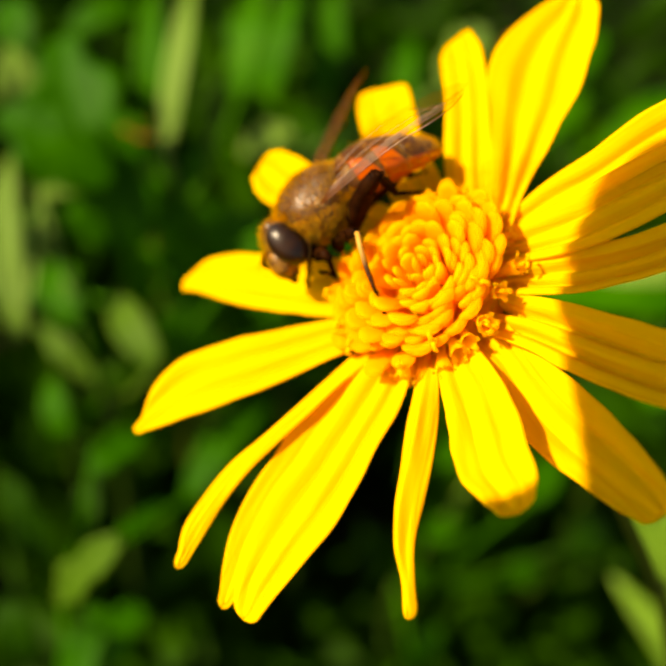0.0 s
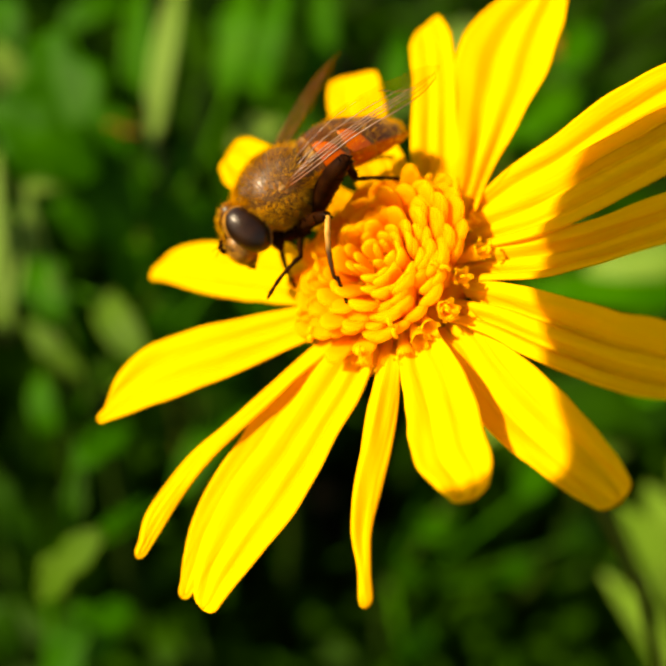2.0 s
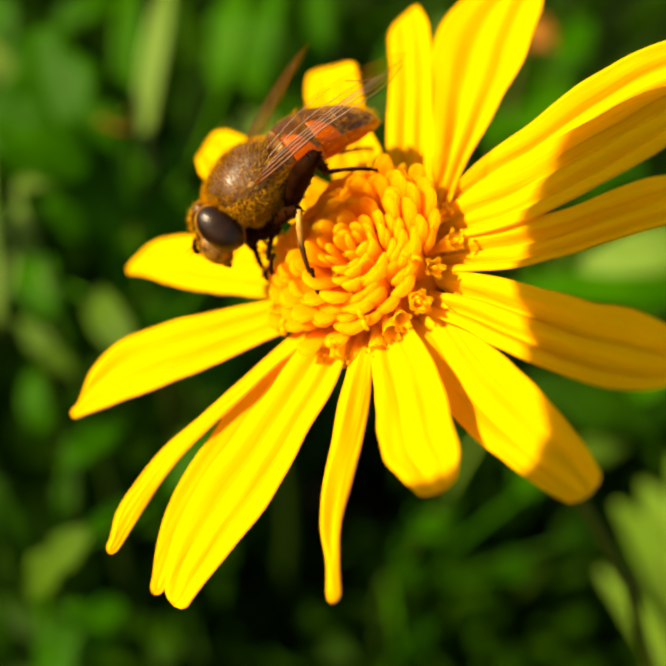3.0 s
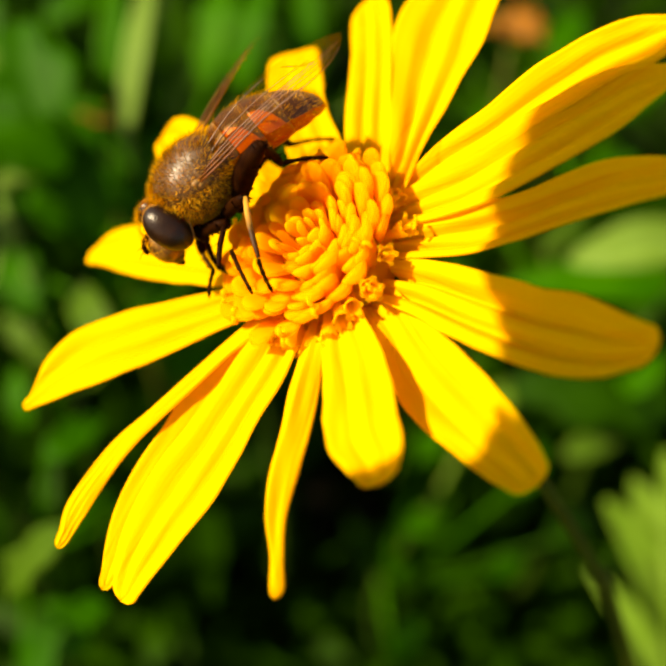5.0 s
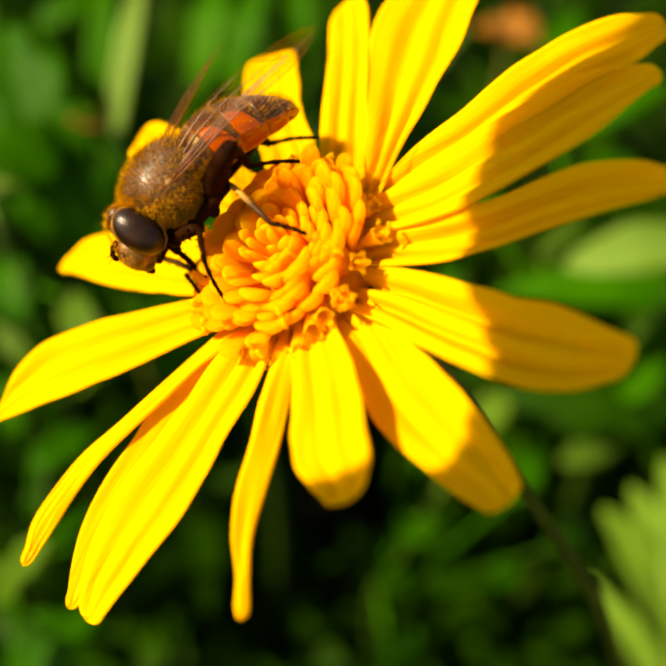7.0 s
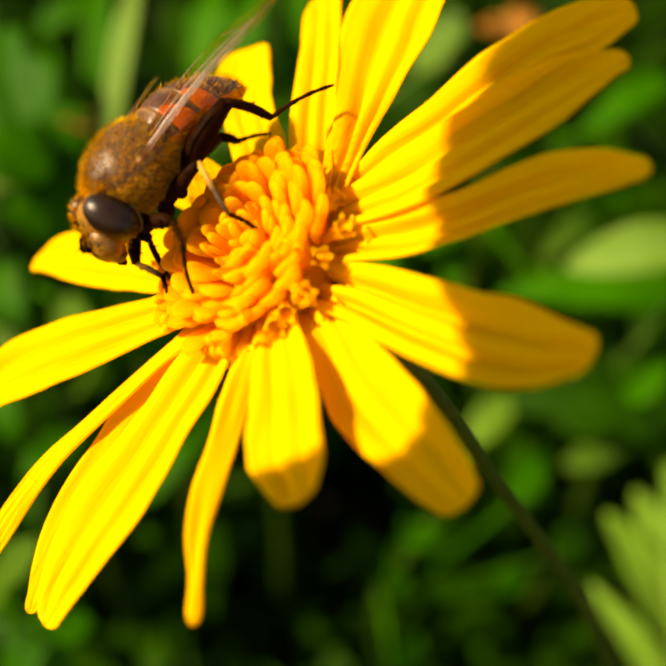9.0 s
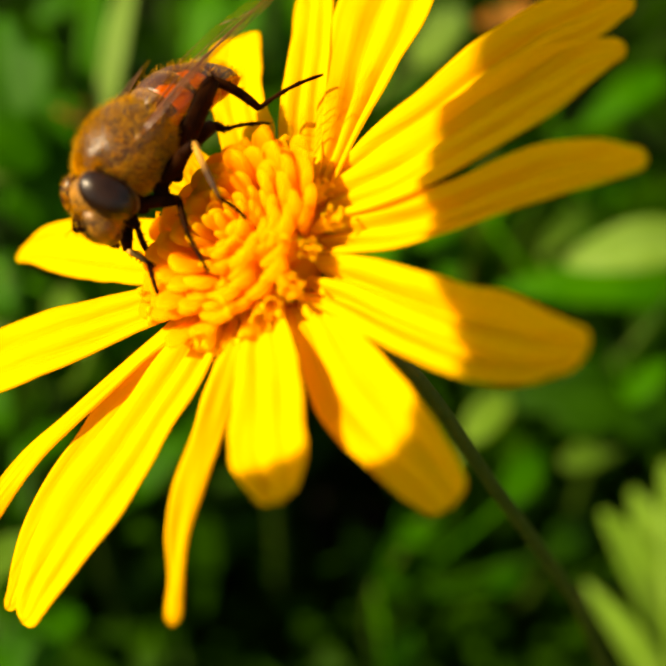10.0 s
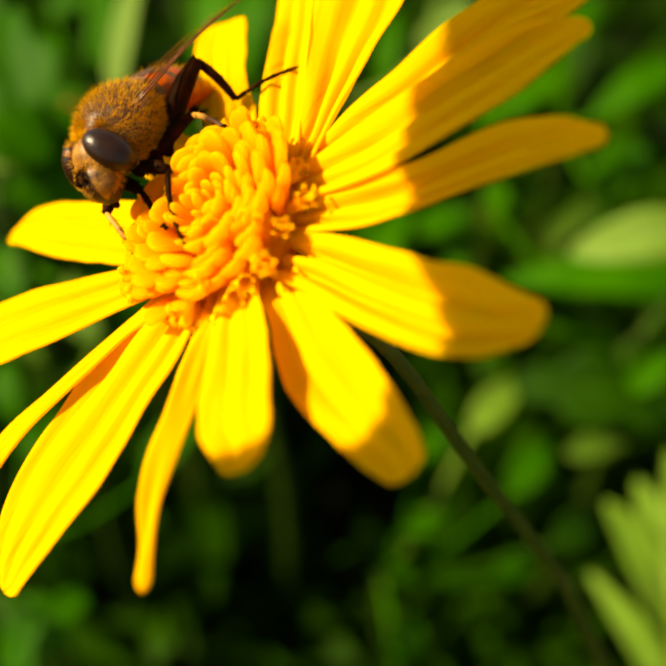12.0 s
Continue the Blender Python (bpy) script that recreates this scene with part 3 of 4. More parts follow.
def build_body():
    thorax = part("thorax", mesh_of("thorax", *scaled(joined(ball((-0.45, 0, 0.35), (2.95, 2.4, 2.3), 32, 22, 0.07), ball((-0.2, 1.95, 0.75), (0.6, 0.4, 0.4)), ball((-0.2, -1.95, 0.75), (0.6, 0.4, 0.4)))), thorax_brown), fly, "furry dark brown thorax")
    body, hull = (-0.45, 0, 0.35), (2.95, 2.4, 2.3)
    part("fur", mesh_of("fur", *fur(1, 8000, body, hull, 0.27, 0.9, lambda d: True), hair_brown, False), thorax, "short brown hair")
    part("fur", mesh_of("long_fur", *joined(fur(5, 7000, body, hull, 0.42, 0.9, lambda d: d.z < 0.1 or d.y < -0.45),
                                            fur(8, 3500, body, hull, 0.6, 0.7, lambda d: d.x < -0.68 or d.x > 0.8),
                                            fur(9, 2600, body, hull, 0.5, 0.5, lambda d: d.z > -0.1)), hair_gold, False), thorax, "longer golden hair along the sides")
    part("scutellum", mesh_of("scutellum", *scaled(ball((-2.35, 0, 1.15), (0.8, 1.35, 0.55), 20, 12)), scutellum_tan), fly, "tan shield behind the thorax")
    for side in (1, -1):
        knob = joined(ball((-0.5, 2.3 * side, 0.8), (0.5, 0.2, 0.26), 14, 8, 0.15), ball((-0.1, 2.25 * side, 1.0), (0.34, 0.2, 0.2), 12, 8, 0.15))
        part("wing_scale", mesh_of("wing_scale", *scaled(knob), scale_pale), fly, "pale scale at the wing root")
    neck = scaled(joined(ball((2.3, 0, -0.1), (0.7, 1.0, 1.0))))
    part("neck", mesh_of("neck", *neck, thorax_brown), fly)
    head = part("head", mesh_of("head", *scaled(nod(joined(ball((2.9, 0, -0.55), (1.1, 1.5, 1.6), 24, 16, 0.03), ball((3.75, 0, -1.3), (0.85, 1.2, 1.15), 18, 12, 0.05), ball((3.6, 0, -2.0), (0.62, 0.85, 0.72), 16, 10, 0.06)))), face_tan), fly, "tan dusted face")
    part("fur", mesh_of("face_fur", *joined(fur(2, 350, (3.5, 0, -1.1), (1.05, 1.15, 1.2), 0.22, 0.5, lambda d: d.x > 0 and d.z > -0.5), fur(6, 900, (3.0, 0, -0.5), (1.2, 1.6, 1.75), 0.4, 0.4, lambda d: abs(d.y) < 0.4 or d.x < -0.4)), hair_gold, False), head)
    for side in (1, -1):
        turn = Matrix.Rotation(radians(22 * side), 3, "X") @ Matrix.Rotation(radians(10), 3, "Y")
        part("eye", mesh_of("eye", *scaled(nod(ball((2.78, 1.26 * side, -0.28), (1.08, 0.92, 1.58), 30, 22, 0, turn))), eye_brown), head, "large dark brown compound eye")
        ring = [(Vector((2.78, 1.26 * side, -0.28)) + turn @ Vector((1.11 * math.cos(a), 0.12 * side, 1.61 * math.sin(a)))) for a in (math.pi * (0.55 + 0.95 * i / 16) for i in range(17))]
        part("eye_rim", mesh_of("eye_rim", *scaled(nod(tube(ring, [0.03 + 0.035 * math.sin(math.pi * i / 16) for i in range(17)], 7))), scutellum_tan), head, "pale dusted rim behind the eye")
        ant = joined(tube([(4.0, 0.2 * side, -0.2), (4.4, 0.25 * side, -0.3), (4.64, 0.27 * side, -0.55)], [0.11, 0.11, 0.10], 8), ball((4.7, 0.28 * side, -0.73), (0.16, 0.13, 0.24), 12, 8),
                     tube([(4.74, 0.3 * side, -0.65), (5.0, 0.48 * side, -0.6), (5.25, 0.6 * side, -0.7)], [0.03, 0.02, 0.01], 4))
        part("antenna", mesh_of("antenna", *scaled(nod(ant)), leg_dark), head, "short drooping black antenna")
    part("mouth", mesh_of("mouth", *scaled(nod(tube([(3.7, 0, -2.2), (3.75, 0, -2.7), (3.65, 0, -2.95)], [0.32, 0.26, 0.14], 10))), leg_dark), head, "dark stubby mouthparts")


build_body()


def build_abdomen():
    """Four overlapping plates, each a ring of its own, tapering and bending down to the tail."""
    cuts = [(-1.8, 1.5, 0.45), (-3.0, 2.0, 0.6), (-4.7, 2.05, 0.55), (-6.4, 1.75, 0.2), (-7.9, 1.2, -0.3), (-8.8, 0.5, -0.75)]
    for i in range(5):
        (x0, r0, d0), (x1, r1, d1) = cuts[i], cuts[i + 1]
        verts, faces, uvs, sides, rows = [], [], [], 28, 9
        for j in range(rows):
            s = j / (rows - 1)
            x, r, drop = x0 + (x1 - x0) * s, r0 + (r1 - r0) * s + 0.12 * math.sin(math.pi * s), d0 + (d1 - d0) * s
            r *= 1 + 0.02 * (s > 0.9)
            for k in range(sides + 1):
                a = math.tau * k / sides
                low = 0.7 if math.sin(a) < 0 else 0.86
                verts.append(Vector((x, math.cos(a) * r, math.sin(a) * r * low + drop)) * MM)
                uvs.append((s, k / sides))
        for j in range(rows - 1):
            for k in range(sides):
                a = j * (sides + 1) + k
                faces.append((a, a + sides + 1, a + sides + 2, a + 1))
        faces.append(tuple(range(sides)))
        faces.append(tuple(len(verts) - 2 - k for k in range(sides)))
        part("abdomen_segment", mesh_of("abdomen_segment", verts, faces, abdomen_banded if i in (1, 2) else abdomen_dark, True, uvs), fly, "orange and black banded abdomen plate" if i in (1, 2) else "")
    rng, pieces = random.Random(3), []
    for _ in range(1000):
        k = min(4, int(5 * rng.random() ** 0.55))
        u, a = rng.random(), rng.uniform(-0.5, math.pi + 0.5)
        x, r, drop = (p + (q - p) * u for p, q in zip(cuts[k], cuts[k + 1]))
        out = Vector((0, math.cos(a), math.sin(a) * 0.86))
        p = Vector((x, out.y * r, out.z * r + drop))
        way = (out + Vector((-0.8, rng.uniform(-0.5, 0.5), rng.uniform(-0.3, 0.5)))).normalized()
        pieces.append(tube([p * MM, (p + way * rng.uniform(0.2, 0.45)) * MM], [0.011 * MM, 0.003 * MM], 3, False))
    part("fur", mesh_of("tail_fur", *joined(*pieces), hair_gold, False), fly, "fine pale hair on the abdomen")


build_abdomen()


def wing_shape(side):
    """The membrane and the veins of one wing, lying in x (outward along it) and y (its width, lead edge +)."""
    nu, nv, length = 22, 9, 11.3

    def front(s):
        return 0.25 + 1.05 * math.sin(math.pi * min(1, s * 0.62 + 0.02)) * (1 if s < 0.8 else (1 - ((s - 0.8) / 0.2) ** 2.2 * 0.95))

    def rear(s):
        return -(0.3 + 2.2 * math.sin(math.pi * s ** 0.75) ** 0.8 * (1 if s < 0.9 else 1))

    rows, uvs = [], []
    for i in range(nu):
        s = i / (nu - 1)
        a, b = rear(s), front(s)
        if s == 1:
            a = b = 0.0
        row, uv = [], []
        for j in range(nv):
            t = j / (nv - 1)
            y = a + (b - a) * t
            z = 0.10 * math.sin(t * 9) * (1 - s ** 4) + 0.25 * math.sin(math.pi * s)
            row.append((Vector((s * length, -y * side, z)) * MM, Vector((0, 0, 1))))
            uv.append((s, t))
        rows.append(row)
        uvs.append(uv)
    membrane = ([p for row in rows for p, _ in row], [(i * nv + j, i * nv + j + 1, (i + 1) * nv + j + 1, (i + 1) * nv + j) for i in range(nu - 1) for j in range(nv - 1)], [u for row in uvs for u in row])
    veins = []
    for t, s0, s1, r in ((1.0, 0, 0.95, 0.055), (0.86, 0.02, 0.9, 0.04), (0.72, 0.02, 0.96, 0.042), (0.6, 0.05, 0.93, 0.045), (0.42, 0.05, 0.8, 0.04), (0.2, 0.04, 0.6, 0.035)):
        pts = []
        for k in range(13):
            s = s0 + (s1 - s0) * k / 12
            tt = t + (0.5 - t) * 0.15 * math.sin(6 * s + t * 5)
            a, b = rear(s), front(s)
            y = a + (b - a) * min(1, max(0, tt))
            pts.append(Vector((s * length, -y * side, 0.10 * math.sin(tt * 9) * (1 - s ** 4) + 0.25 * math.sin(math.pi * s))) * MM)
        veins.append(tube(pts, [1.4 * r * MM * (1 - 0.75 * k / 12) for k in range(13)], 5))
    for s, t0, t1 in ((0.45, 0.42, 0.6), (0.55, 0.6, 0.78), (0.68, 0.2, 0.42), (0.3, 0.78, 1.0), (0.75, 0.42, 0.6)):
        a, b = rear(s), front(s)
        pts = [Vector(((s + 0.02 * k) * length, -(a + (b - a) * (t0 + (t1 - t0) * k / 3)) * side, 0.10 * math.sin((t0 + (t1 - t0) * k / 3) * 9) + 0.25 * math.sin(math.pi * s))) * MM for k in range(4)]
        veins.append(tube(pts, [0.025 * MM] * 4, 5))
    return membrane, veins


wings = []
for side in (1, -1):
    (wv, wf, wu), wing_veins = wing_shape(side)
    wing = part("wing", mesh_of("wing", wv, wf, wing_membrane, True, wu), fly, "clear smoky wing")
    for one in wing_veins:
        part("vein", mesh_of("vein", *one, vein_brown), wing)
    wings.append(wing)


def aim(origin, tip, up):
    """A pose in the insect's space, in millimetres: x runs from origin to tip, z lies near up."""
    x = (Vector(tip) - Vector(origin)).normalized()
    y = Vector(up).cross(x).normalized()
    z = x.cross(y)
    m = Matrix((x, y, z)).transposed().to_4x4()
    m.translation = Vector(origin) * MM
    return m


# legs: hip, then the lengths of thigh, shin and foot
LEGS = {
    "front_left": ((1.5, 1.0, -1.9), 2.11, 2.49, 3.18), "front_right": ((1.5, -1.0, -1.9), 1.93, 2.45, 2.04),
    "middle_left": ((0.1, 1.2, -2.1), 3.38, 3.69, 1.94), "middle_right": ((0.9, -1.2, -2.1), 2.54, 2.33, 1.72),
    "hind_left": ((-1.2, 1.2, -1.9), 5.38, 3.12, 4.14), "hind_right": ((-1.2, -1.2, -1.9), 5.01, 1.42, 2.94),
}


def segment(name, length, radii, material, parent, label="", spines=0):
    n = len(radii)
    bow = 0.05 * length
    pts = [Vector((length * i / (n - 1), 0, bow * math.sin(math.pi * i / (n - 1)))) * MM for i in range(n)]
    verts, faces = tube(pts, [r * MM for r in radii], 9)
    rng = random.Random(int(length * 100))
    for _ in range(spines):
        i, k = rng.randrange(1, n), rng.randrange(9)
        a, b = verts[i * 9 + k], verts[i * 9 + (k + 1) % 9]
        out = (a - pts[i]).normalized()
        verts.append(a.lerp(b, 0.5) + (out * 0.2 + Vector((0.14, 0, 0))) * MM)
        faces.append((i * 9 + k, i * 9 + (k + 1) % 9, len(verts) - 1))
    return part(name, mesh_of(name, verts, faces, material), parent, label)


legs = {}
for key, (hip, thigh, shin, foot) in LEGS.items():
    hind = key.startswith("hind")
    coxa = part("leg", mesh_of("coxa", *scaled(ball(hip, (0.45, 0.42, 0.6), 12, 8)), leg_dark), fly, "dark brown bristly leg")
    k = 2.0 if hind else 1.25
    a = segment("thigh", thigh, [0.2 * k, 0.3 * k, 0.34 * k, 0.30 * k, 0.2 * k], leg_dark, coxa, "", 12)
    b = segment("shin", shin, [0.12 * k, 0.14 * k, 0.14 * k, 0.13 * k, 0.10 * k], leg_pale if key.startswith("middle") else leg_dark, coxa, "pale tan shin" if key.startswith("middle") else "", 14)
    beads = [0.13, 0.15, 0.11, 0.14, 0.10, 0.13, 0.10, 0.12, 0.07]
    c = segment("foot", foot, beads, leg_dark, coxa, "", 12)
    legs[key] = (hip, thigh, shin, foot, a, b, c)
tagged(fly, "furry brown hoverfly with orange banded abdomen feeding on the daisy", "hoverfly")


# ---- the plants around ----
def weed(root, top):
    """A leafy weed: its stem, from the ground up to where the leaves start."""
    root, top = Vector(root), Vector(top)
    pts = []
    for i in range(14):
        s = i / 13
        p = root.lerp(top, s)
        p += Vector((0.006 * math.sin(3 * s + root.x * 80), 0.006 * math.sin(2.5 * s + root.y * 90) - 0.01 * math.sin(math.pi * s), 0)) * math.sin(math.pi * s)
        pts.append(p)
    ob = new("leafy_weed", mesh_of("leafy_weed", *tube(pts, [0.0022 - 0.0012 * i / 13 for i in range(14)], 8), weed_stem))
    return tagged(ob, "leafy green weed growing from the soil behind the daisy", "plant", "weeds behind the daisy")


def blade(base, tip, width, teeth, stalk):
    """A leaf from base to tip with a folded midrib, rounded or toothed edges, and a stalk back to the stem."""
    base, tip = Vector(base), Vector(tip)
    length = (tip - base).length
    d = (tip - base).normalized()
    view = Vector((-0.1, -0.45, 0.88)) + Vector((0.35 * noise.noise(base * 70), 0.35 * noise.noise(base * 70 + Vector((5, 0, 0))), 0))
    lat = d.cross(view).normalized()
    nn = lat.cross(d).normalized()
    seed = base * 50
    nu, nv = (26 if teeth else 16), 7
    rows, uvs = [], []
    for i in range(nu):
        s = i / (nu - 1)
        w = 0.5 * width * MM * (math.sin(math.pi * min(1, (s * 0.93 + 0.05) ** 0.85)) ** 0.75 + 0.03)
        if teeth:
            w *= 0.62 + 0.5 * abs(math.sin(math.pi * (teeth + 0.5) * s + 0.4)) ** 0.8
        c = base.lerp(tip, s) + nn * 0.08 * length * math.sin(math.pi * s) + lat * 0.07 * length * noise.noise(seed) * math.sin(math.pi * s)
        c += nn * -0.10 * length * s * s * (0.6 + noise.noise(seed + Vector((4, 0, 0))))
        row, uv = [], []
        for j in range(nv):
            v = 2 * j / (nv - 1) - 1
            lift = 0.22 * abs(v) * w + 0.12 * w * noise.noise(seed + Vector((s * 4, v, 2)))
            row.append((c + lat * v * w + nn * lift + d * (0.25 * w * abs(v) if teeth else 0), nn))
            uv.append((s, 0.5 + 0.5 * v))
        rows.append(row)
        uvs.append(uv)
    verts, faces, uv = sheet(rows, 0.25 * MM, uvs)
    mid = (base + stalk) / 2 - Vector((0, 0, 0.10 * (base - stalk).length))
    tv, tf = tube([stalk, mid, base, base + d * 0.15 * length], [0.5 * MM, 0.45 * MM, 0.4 * MM, 0.2 * MM], 6)
    n = len(verts)
    return verts + tv, faces + [tuple(i + n for i in f) for f in tf], uv + [(0.5, 0.5)] * len(tv)


def leaf(plant, base, tip, width, material, teeth):
    stem_pts = [v.co for v in plant.data.vertices]
    near = min(stem_pts, key=lambda p: (p - Vector(base)).length + 0.5 * max(0, p.z - base[2]))
    verts, faces, uv = blade(base, tip, width, teeth, near.copy())
    label = {"leaf_pale": "leaf coloured pale as if in full sun", "leaf_bright": "bright yellow-green pointed lobe", "leaf_mid": "fresh green leaf", "leaf_soft": "soft grey-green leaf"}.get(material.name, "")
    part("leaf", mesh_of("leaf", verts, faces, material, True, uv), plant, label)


plant_a = weed((-0.049, 0.101, 0.000), (-0.049, 0.071, 0.201))
leaf(plant_a, (-0.032, 0.058, 0.204), (-0.043, 0.076, 0.227), 15.5, leaf_dark, 3)
leaf(plant_a, (-0.034, 0.060, 0.214), (-0.049, 0.066, 0.221), 9.08, leaf_dark, 2)
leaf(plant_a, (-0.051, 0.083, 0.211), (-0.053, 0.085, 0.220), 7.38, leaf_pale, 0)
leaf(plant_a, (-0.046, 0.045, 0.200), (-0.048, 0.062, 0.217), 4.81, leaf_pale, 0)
leaf(plant_a, (-0.035, 0.066, 0.186), (-0.033, 0.074, 0.206), 6.46, leaf_mid, 0)
leaf(plant_a, (-0.056, 0.100, 0.211), (-0.060, 0.110, 0.216), 7.16, leaf_dark, 0)
leaf(plant_a, (-0.056, 0.060, 0.201), (-0.056, 0.070, 0.219), 7.8, leaf_mid, 2)
plant_b = weed((-0.027, 0.104, 0.000), (-0.027, 0.074, 0.199))
leaf(plant_b, (-0.028, 0.067, 0.214), (-0.025, 0.088, 0.230), 3.55, leaf_pale, 0)
leaf(plant_b, (-0.031, 0.075, 0.209), (-0.032, 0.092, 0.227), 5.04, leaf_mid, 0)
leaf(plant_b, (-0.022, 0.070, 0.211), (-0.020, 0.080, 0.221), 2.29, leaf_soft, 0)
leaf(plant_b, (-0.020, 0.095, 0.206), (-0.017, 0.110, 0.219), 6.41, leaf_mid, 2)
leaf(plant_b, (-0.026, 0.068, 0.207), (-0.023, 0.074, 0.212), 3.83, leaf_mid, 0)
leaf(plant_b, (-0.053, 0.120, 0.205), (-0.040, 0.125, 0.208), 6.07, leaf_dark, 0)
leaf(plant_b, (-0.027, 0.066, 0.195), (-0.028, 0.070, 0.207), 5.89, leaf_mid, 2)
plant_c = weed((-0.038, 0.079, 0.000), (-0.038, 0.049, 0.183))
leaf(plant_c, (-0.028, 0.043, 0.197), (-0.036, 0.055, 0.199), 5.1, leaf_soft, 0)
leaf(plant_c, (-0.043, 0.057, 0.214), (-0.038, 0.060, 0.213), 2.51, leaf_pale, 0)
leaf(plant_c, (-0.038, 0.046, 0.190), (-0.047, 0.053, 0.194), 3.49, leaf_soft, 2)
leaf(plant_c, (-0.043, 0.042, 0.182), (-0.046, 0.050, 0.186), 4.24, leaf_dark, 0)
leaf(plant_c, (-0.039, 0.050, 0.197), (-0.046, 0.060, 0.200), 6.93, leaf_dark, 2)
leaf(plant_c, (-0.018, 0.060, 0.198), (-0.017, 0.070, 0.202), 7.69, leaf_dark, 2)
plant_d = weed((-0.042, 0.057, 0.000), (-0.042, 0.027, 0.171))
leaf(plant_d, (-0.035, 0.028, 0.193), (-0.029, 0.035, 0.193), 4.82, leaf_dark, 2)
leaf(plant_d, (-0.028, 0.014, 0.200), (-0.038, 0.012, 0.188), 4.4, leaf_soft, 2)
leaf(plant_d, (-0.031, 0.016, 0.194), (-0.025, 0.024, 0.193), 1.81, leaf_dark, 0)
leaf(plant_d, (-0.040, 0.012, 0.168), (-0.030, 0.020, 0.173), 8.03, leaf_dark, 2)
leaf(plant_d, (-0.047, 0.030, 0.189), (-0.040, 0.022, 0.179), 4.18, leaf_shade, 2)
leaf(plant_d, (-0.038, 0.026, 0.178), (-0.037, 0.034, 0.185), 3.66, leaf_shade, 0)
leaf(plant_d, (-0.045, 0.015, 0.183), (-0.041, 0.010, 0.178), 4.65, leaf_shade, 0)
leaf(plant_d, (-0.026, 0.040, 0.170), (-0.014, 0.055, 0.177), 5.73, leaf_dark, 0)
plant_e = weed((0.001, 0.133, 0.000), (0.001, 0.103, 0.196))
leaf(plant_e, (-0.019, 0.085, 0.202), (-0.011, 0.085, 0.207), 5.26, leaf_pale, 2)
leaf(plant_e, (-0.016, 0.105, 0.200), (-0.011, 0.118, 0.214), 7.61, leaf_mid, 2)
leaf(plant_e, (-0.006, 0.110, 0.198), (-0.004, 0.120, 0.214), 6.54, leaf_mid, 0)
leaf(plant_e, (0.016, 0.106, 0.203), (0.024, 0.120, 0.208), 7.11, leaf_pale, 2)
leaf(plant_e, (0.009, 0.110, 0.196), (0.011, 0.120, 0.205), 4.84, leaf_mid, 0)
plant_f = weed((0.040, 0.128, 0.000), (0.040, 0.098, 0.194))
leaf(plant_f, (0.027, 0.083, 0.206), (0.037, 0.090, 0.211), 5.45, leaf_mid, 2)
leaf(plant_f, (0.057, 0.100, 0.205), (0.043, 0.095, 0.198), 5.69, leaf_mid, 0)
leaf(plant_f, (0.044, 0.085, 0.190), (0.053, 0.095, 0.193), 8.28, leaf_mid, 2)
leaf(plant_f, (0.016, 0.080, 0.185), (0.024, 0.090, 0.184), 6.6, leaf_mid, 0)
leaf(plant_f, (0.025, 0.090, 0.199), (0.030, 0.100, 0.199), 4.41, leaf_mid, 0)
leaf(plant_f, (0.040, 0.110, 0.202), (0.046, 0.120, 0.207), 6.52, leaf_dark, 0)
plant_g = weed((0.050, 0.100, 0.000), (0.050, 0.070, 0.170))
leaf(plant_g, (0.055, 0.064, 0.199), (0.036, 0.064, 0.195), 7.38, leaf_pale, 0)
leaf(plant_g, (0.062, 0.072, 0.181), (0.029, 0.074, 0.181), 7.9, leaf_mid, 0)
leaf(plant_g, (0.036, 0.078, 0.185), (0.044, 0.086, 0.188), 3.49, leaf_soft, 0)
leaf(plant_g, (0.021, 0.079, 0.177), (0.025, 0.085, 0.183), 4.27, leaf_mid, 0)
leaf(plant_g, (0.027, 0.080, 0.190), (0.028, 0.086, 0.192), 4.26, leaf_mid, 0)
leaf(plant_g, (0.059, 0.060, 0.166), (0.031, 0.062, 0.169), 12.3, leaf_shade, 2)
leaf(plant_g, (0.048, 0.056, 0.174), (0.054, 0.060, 0.179), 4.15, leaf_mid, 0)
leaf(plant_g, (0.039, 0.052, 0.163), (0.049, 0.055, 0.163), 3.94, leaf_soft, 0)
plant_h = weed((0.053, 0.049, 0.000), (0.053, 0.019, 0.148))
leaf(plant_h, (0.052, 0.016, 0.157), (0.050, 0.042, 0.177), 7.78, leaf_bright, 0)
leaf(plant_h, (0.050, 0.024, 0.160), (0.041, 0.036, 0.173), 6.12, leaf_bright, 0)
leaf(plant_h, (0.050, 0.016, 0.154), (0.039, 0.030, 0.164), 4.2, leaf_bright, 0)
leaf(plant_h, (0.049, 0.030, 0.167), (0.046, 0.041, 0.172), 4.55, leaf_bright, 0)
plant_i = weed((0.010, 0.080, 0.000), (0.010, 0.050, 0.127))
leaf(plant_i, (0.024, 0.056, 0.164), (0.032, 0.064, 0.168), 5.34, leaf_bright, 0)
leaf(plant_i, (0.031, 0.050, 0.155), (0.037, 0.058, 0.159), 5.85, leaf_dark, 0)
leaf(plant_i, (0.014, 0.050, 0.143), (0.022, 0.055, 0.143), 4.63, leaf_mid, 0)
leaf(plant_i, (0.012, 0.035, 0.125), (0.016, 0.038, 0.132), 5.14, leaf_mid, 0)
leaf(plant_i, (0.030, 0.045, 0.137), (0.036, 0.050, 0.136), 5.55, leaf_dark, 0)
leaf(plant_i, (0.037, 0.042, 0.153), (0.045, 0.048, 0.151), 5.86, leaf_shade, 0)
leaf(plant_i, (0.017, 0.060, 0.151), (0.021, 0.066, 0.156), 5.33, leaf_dark, 0)
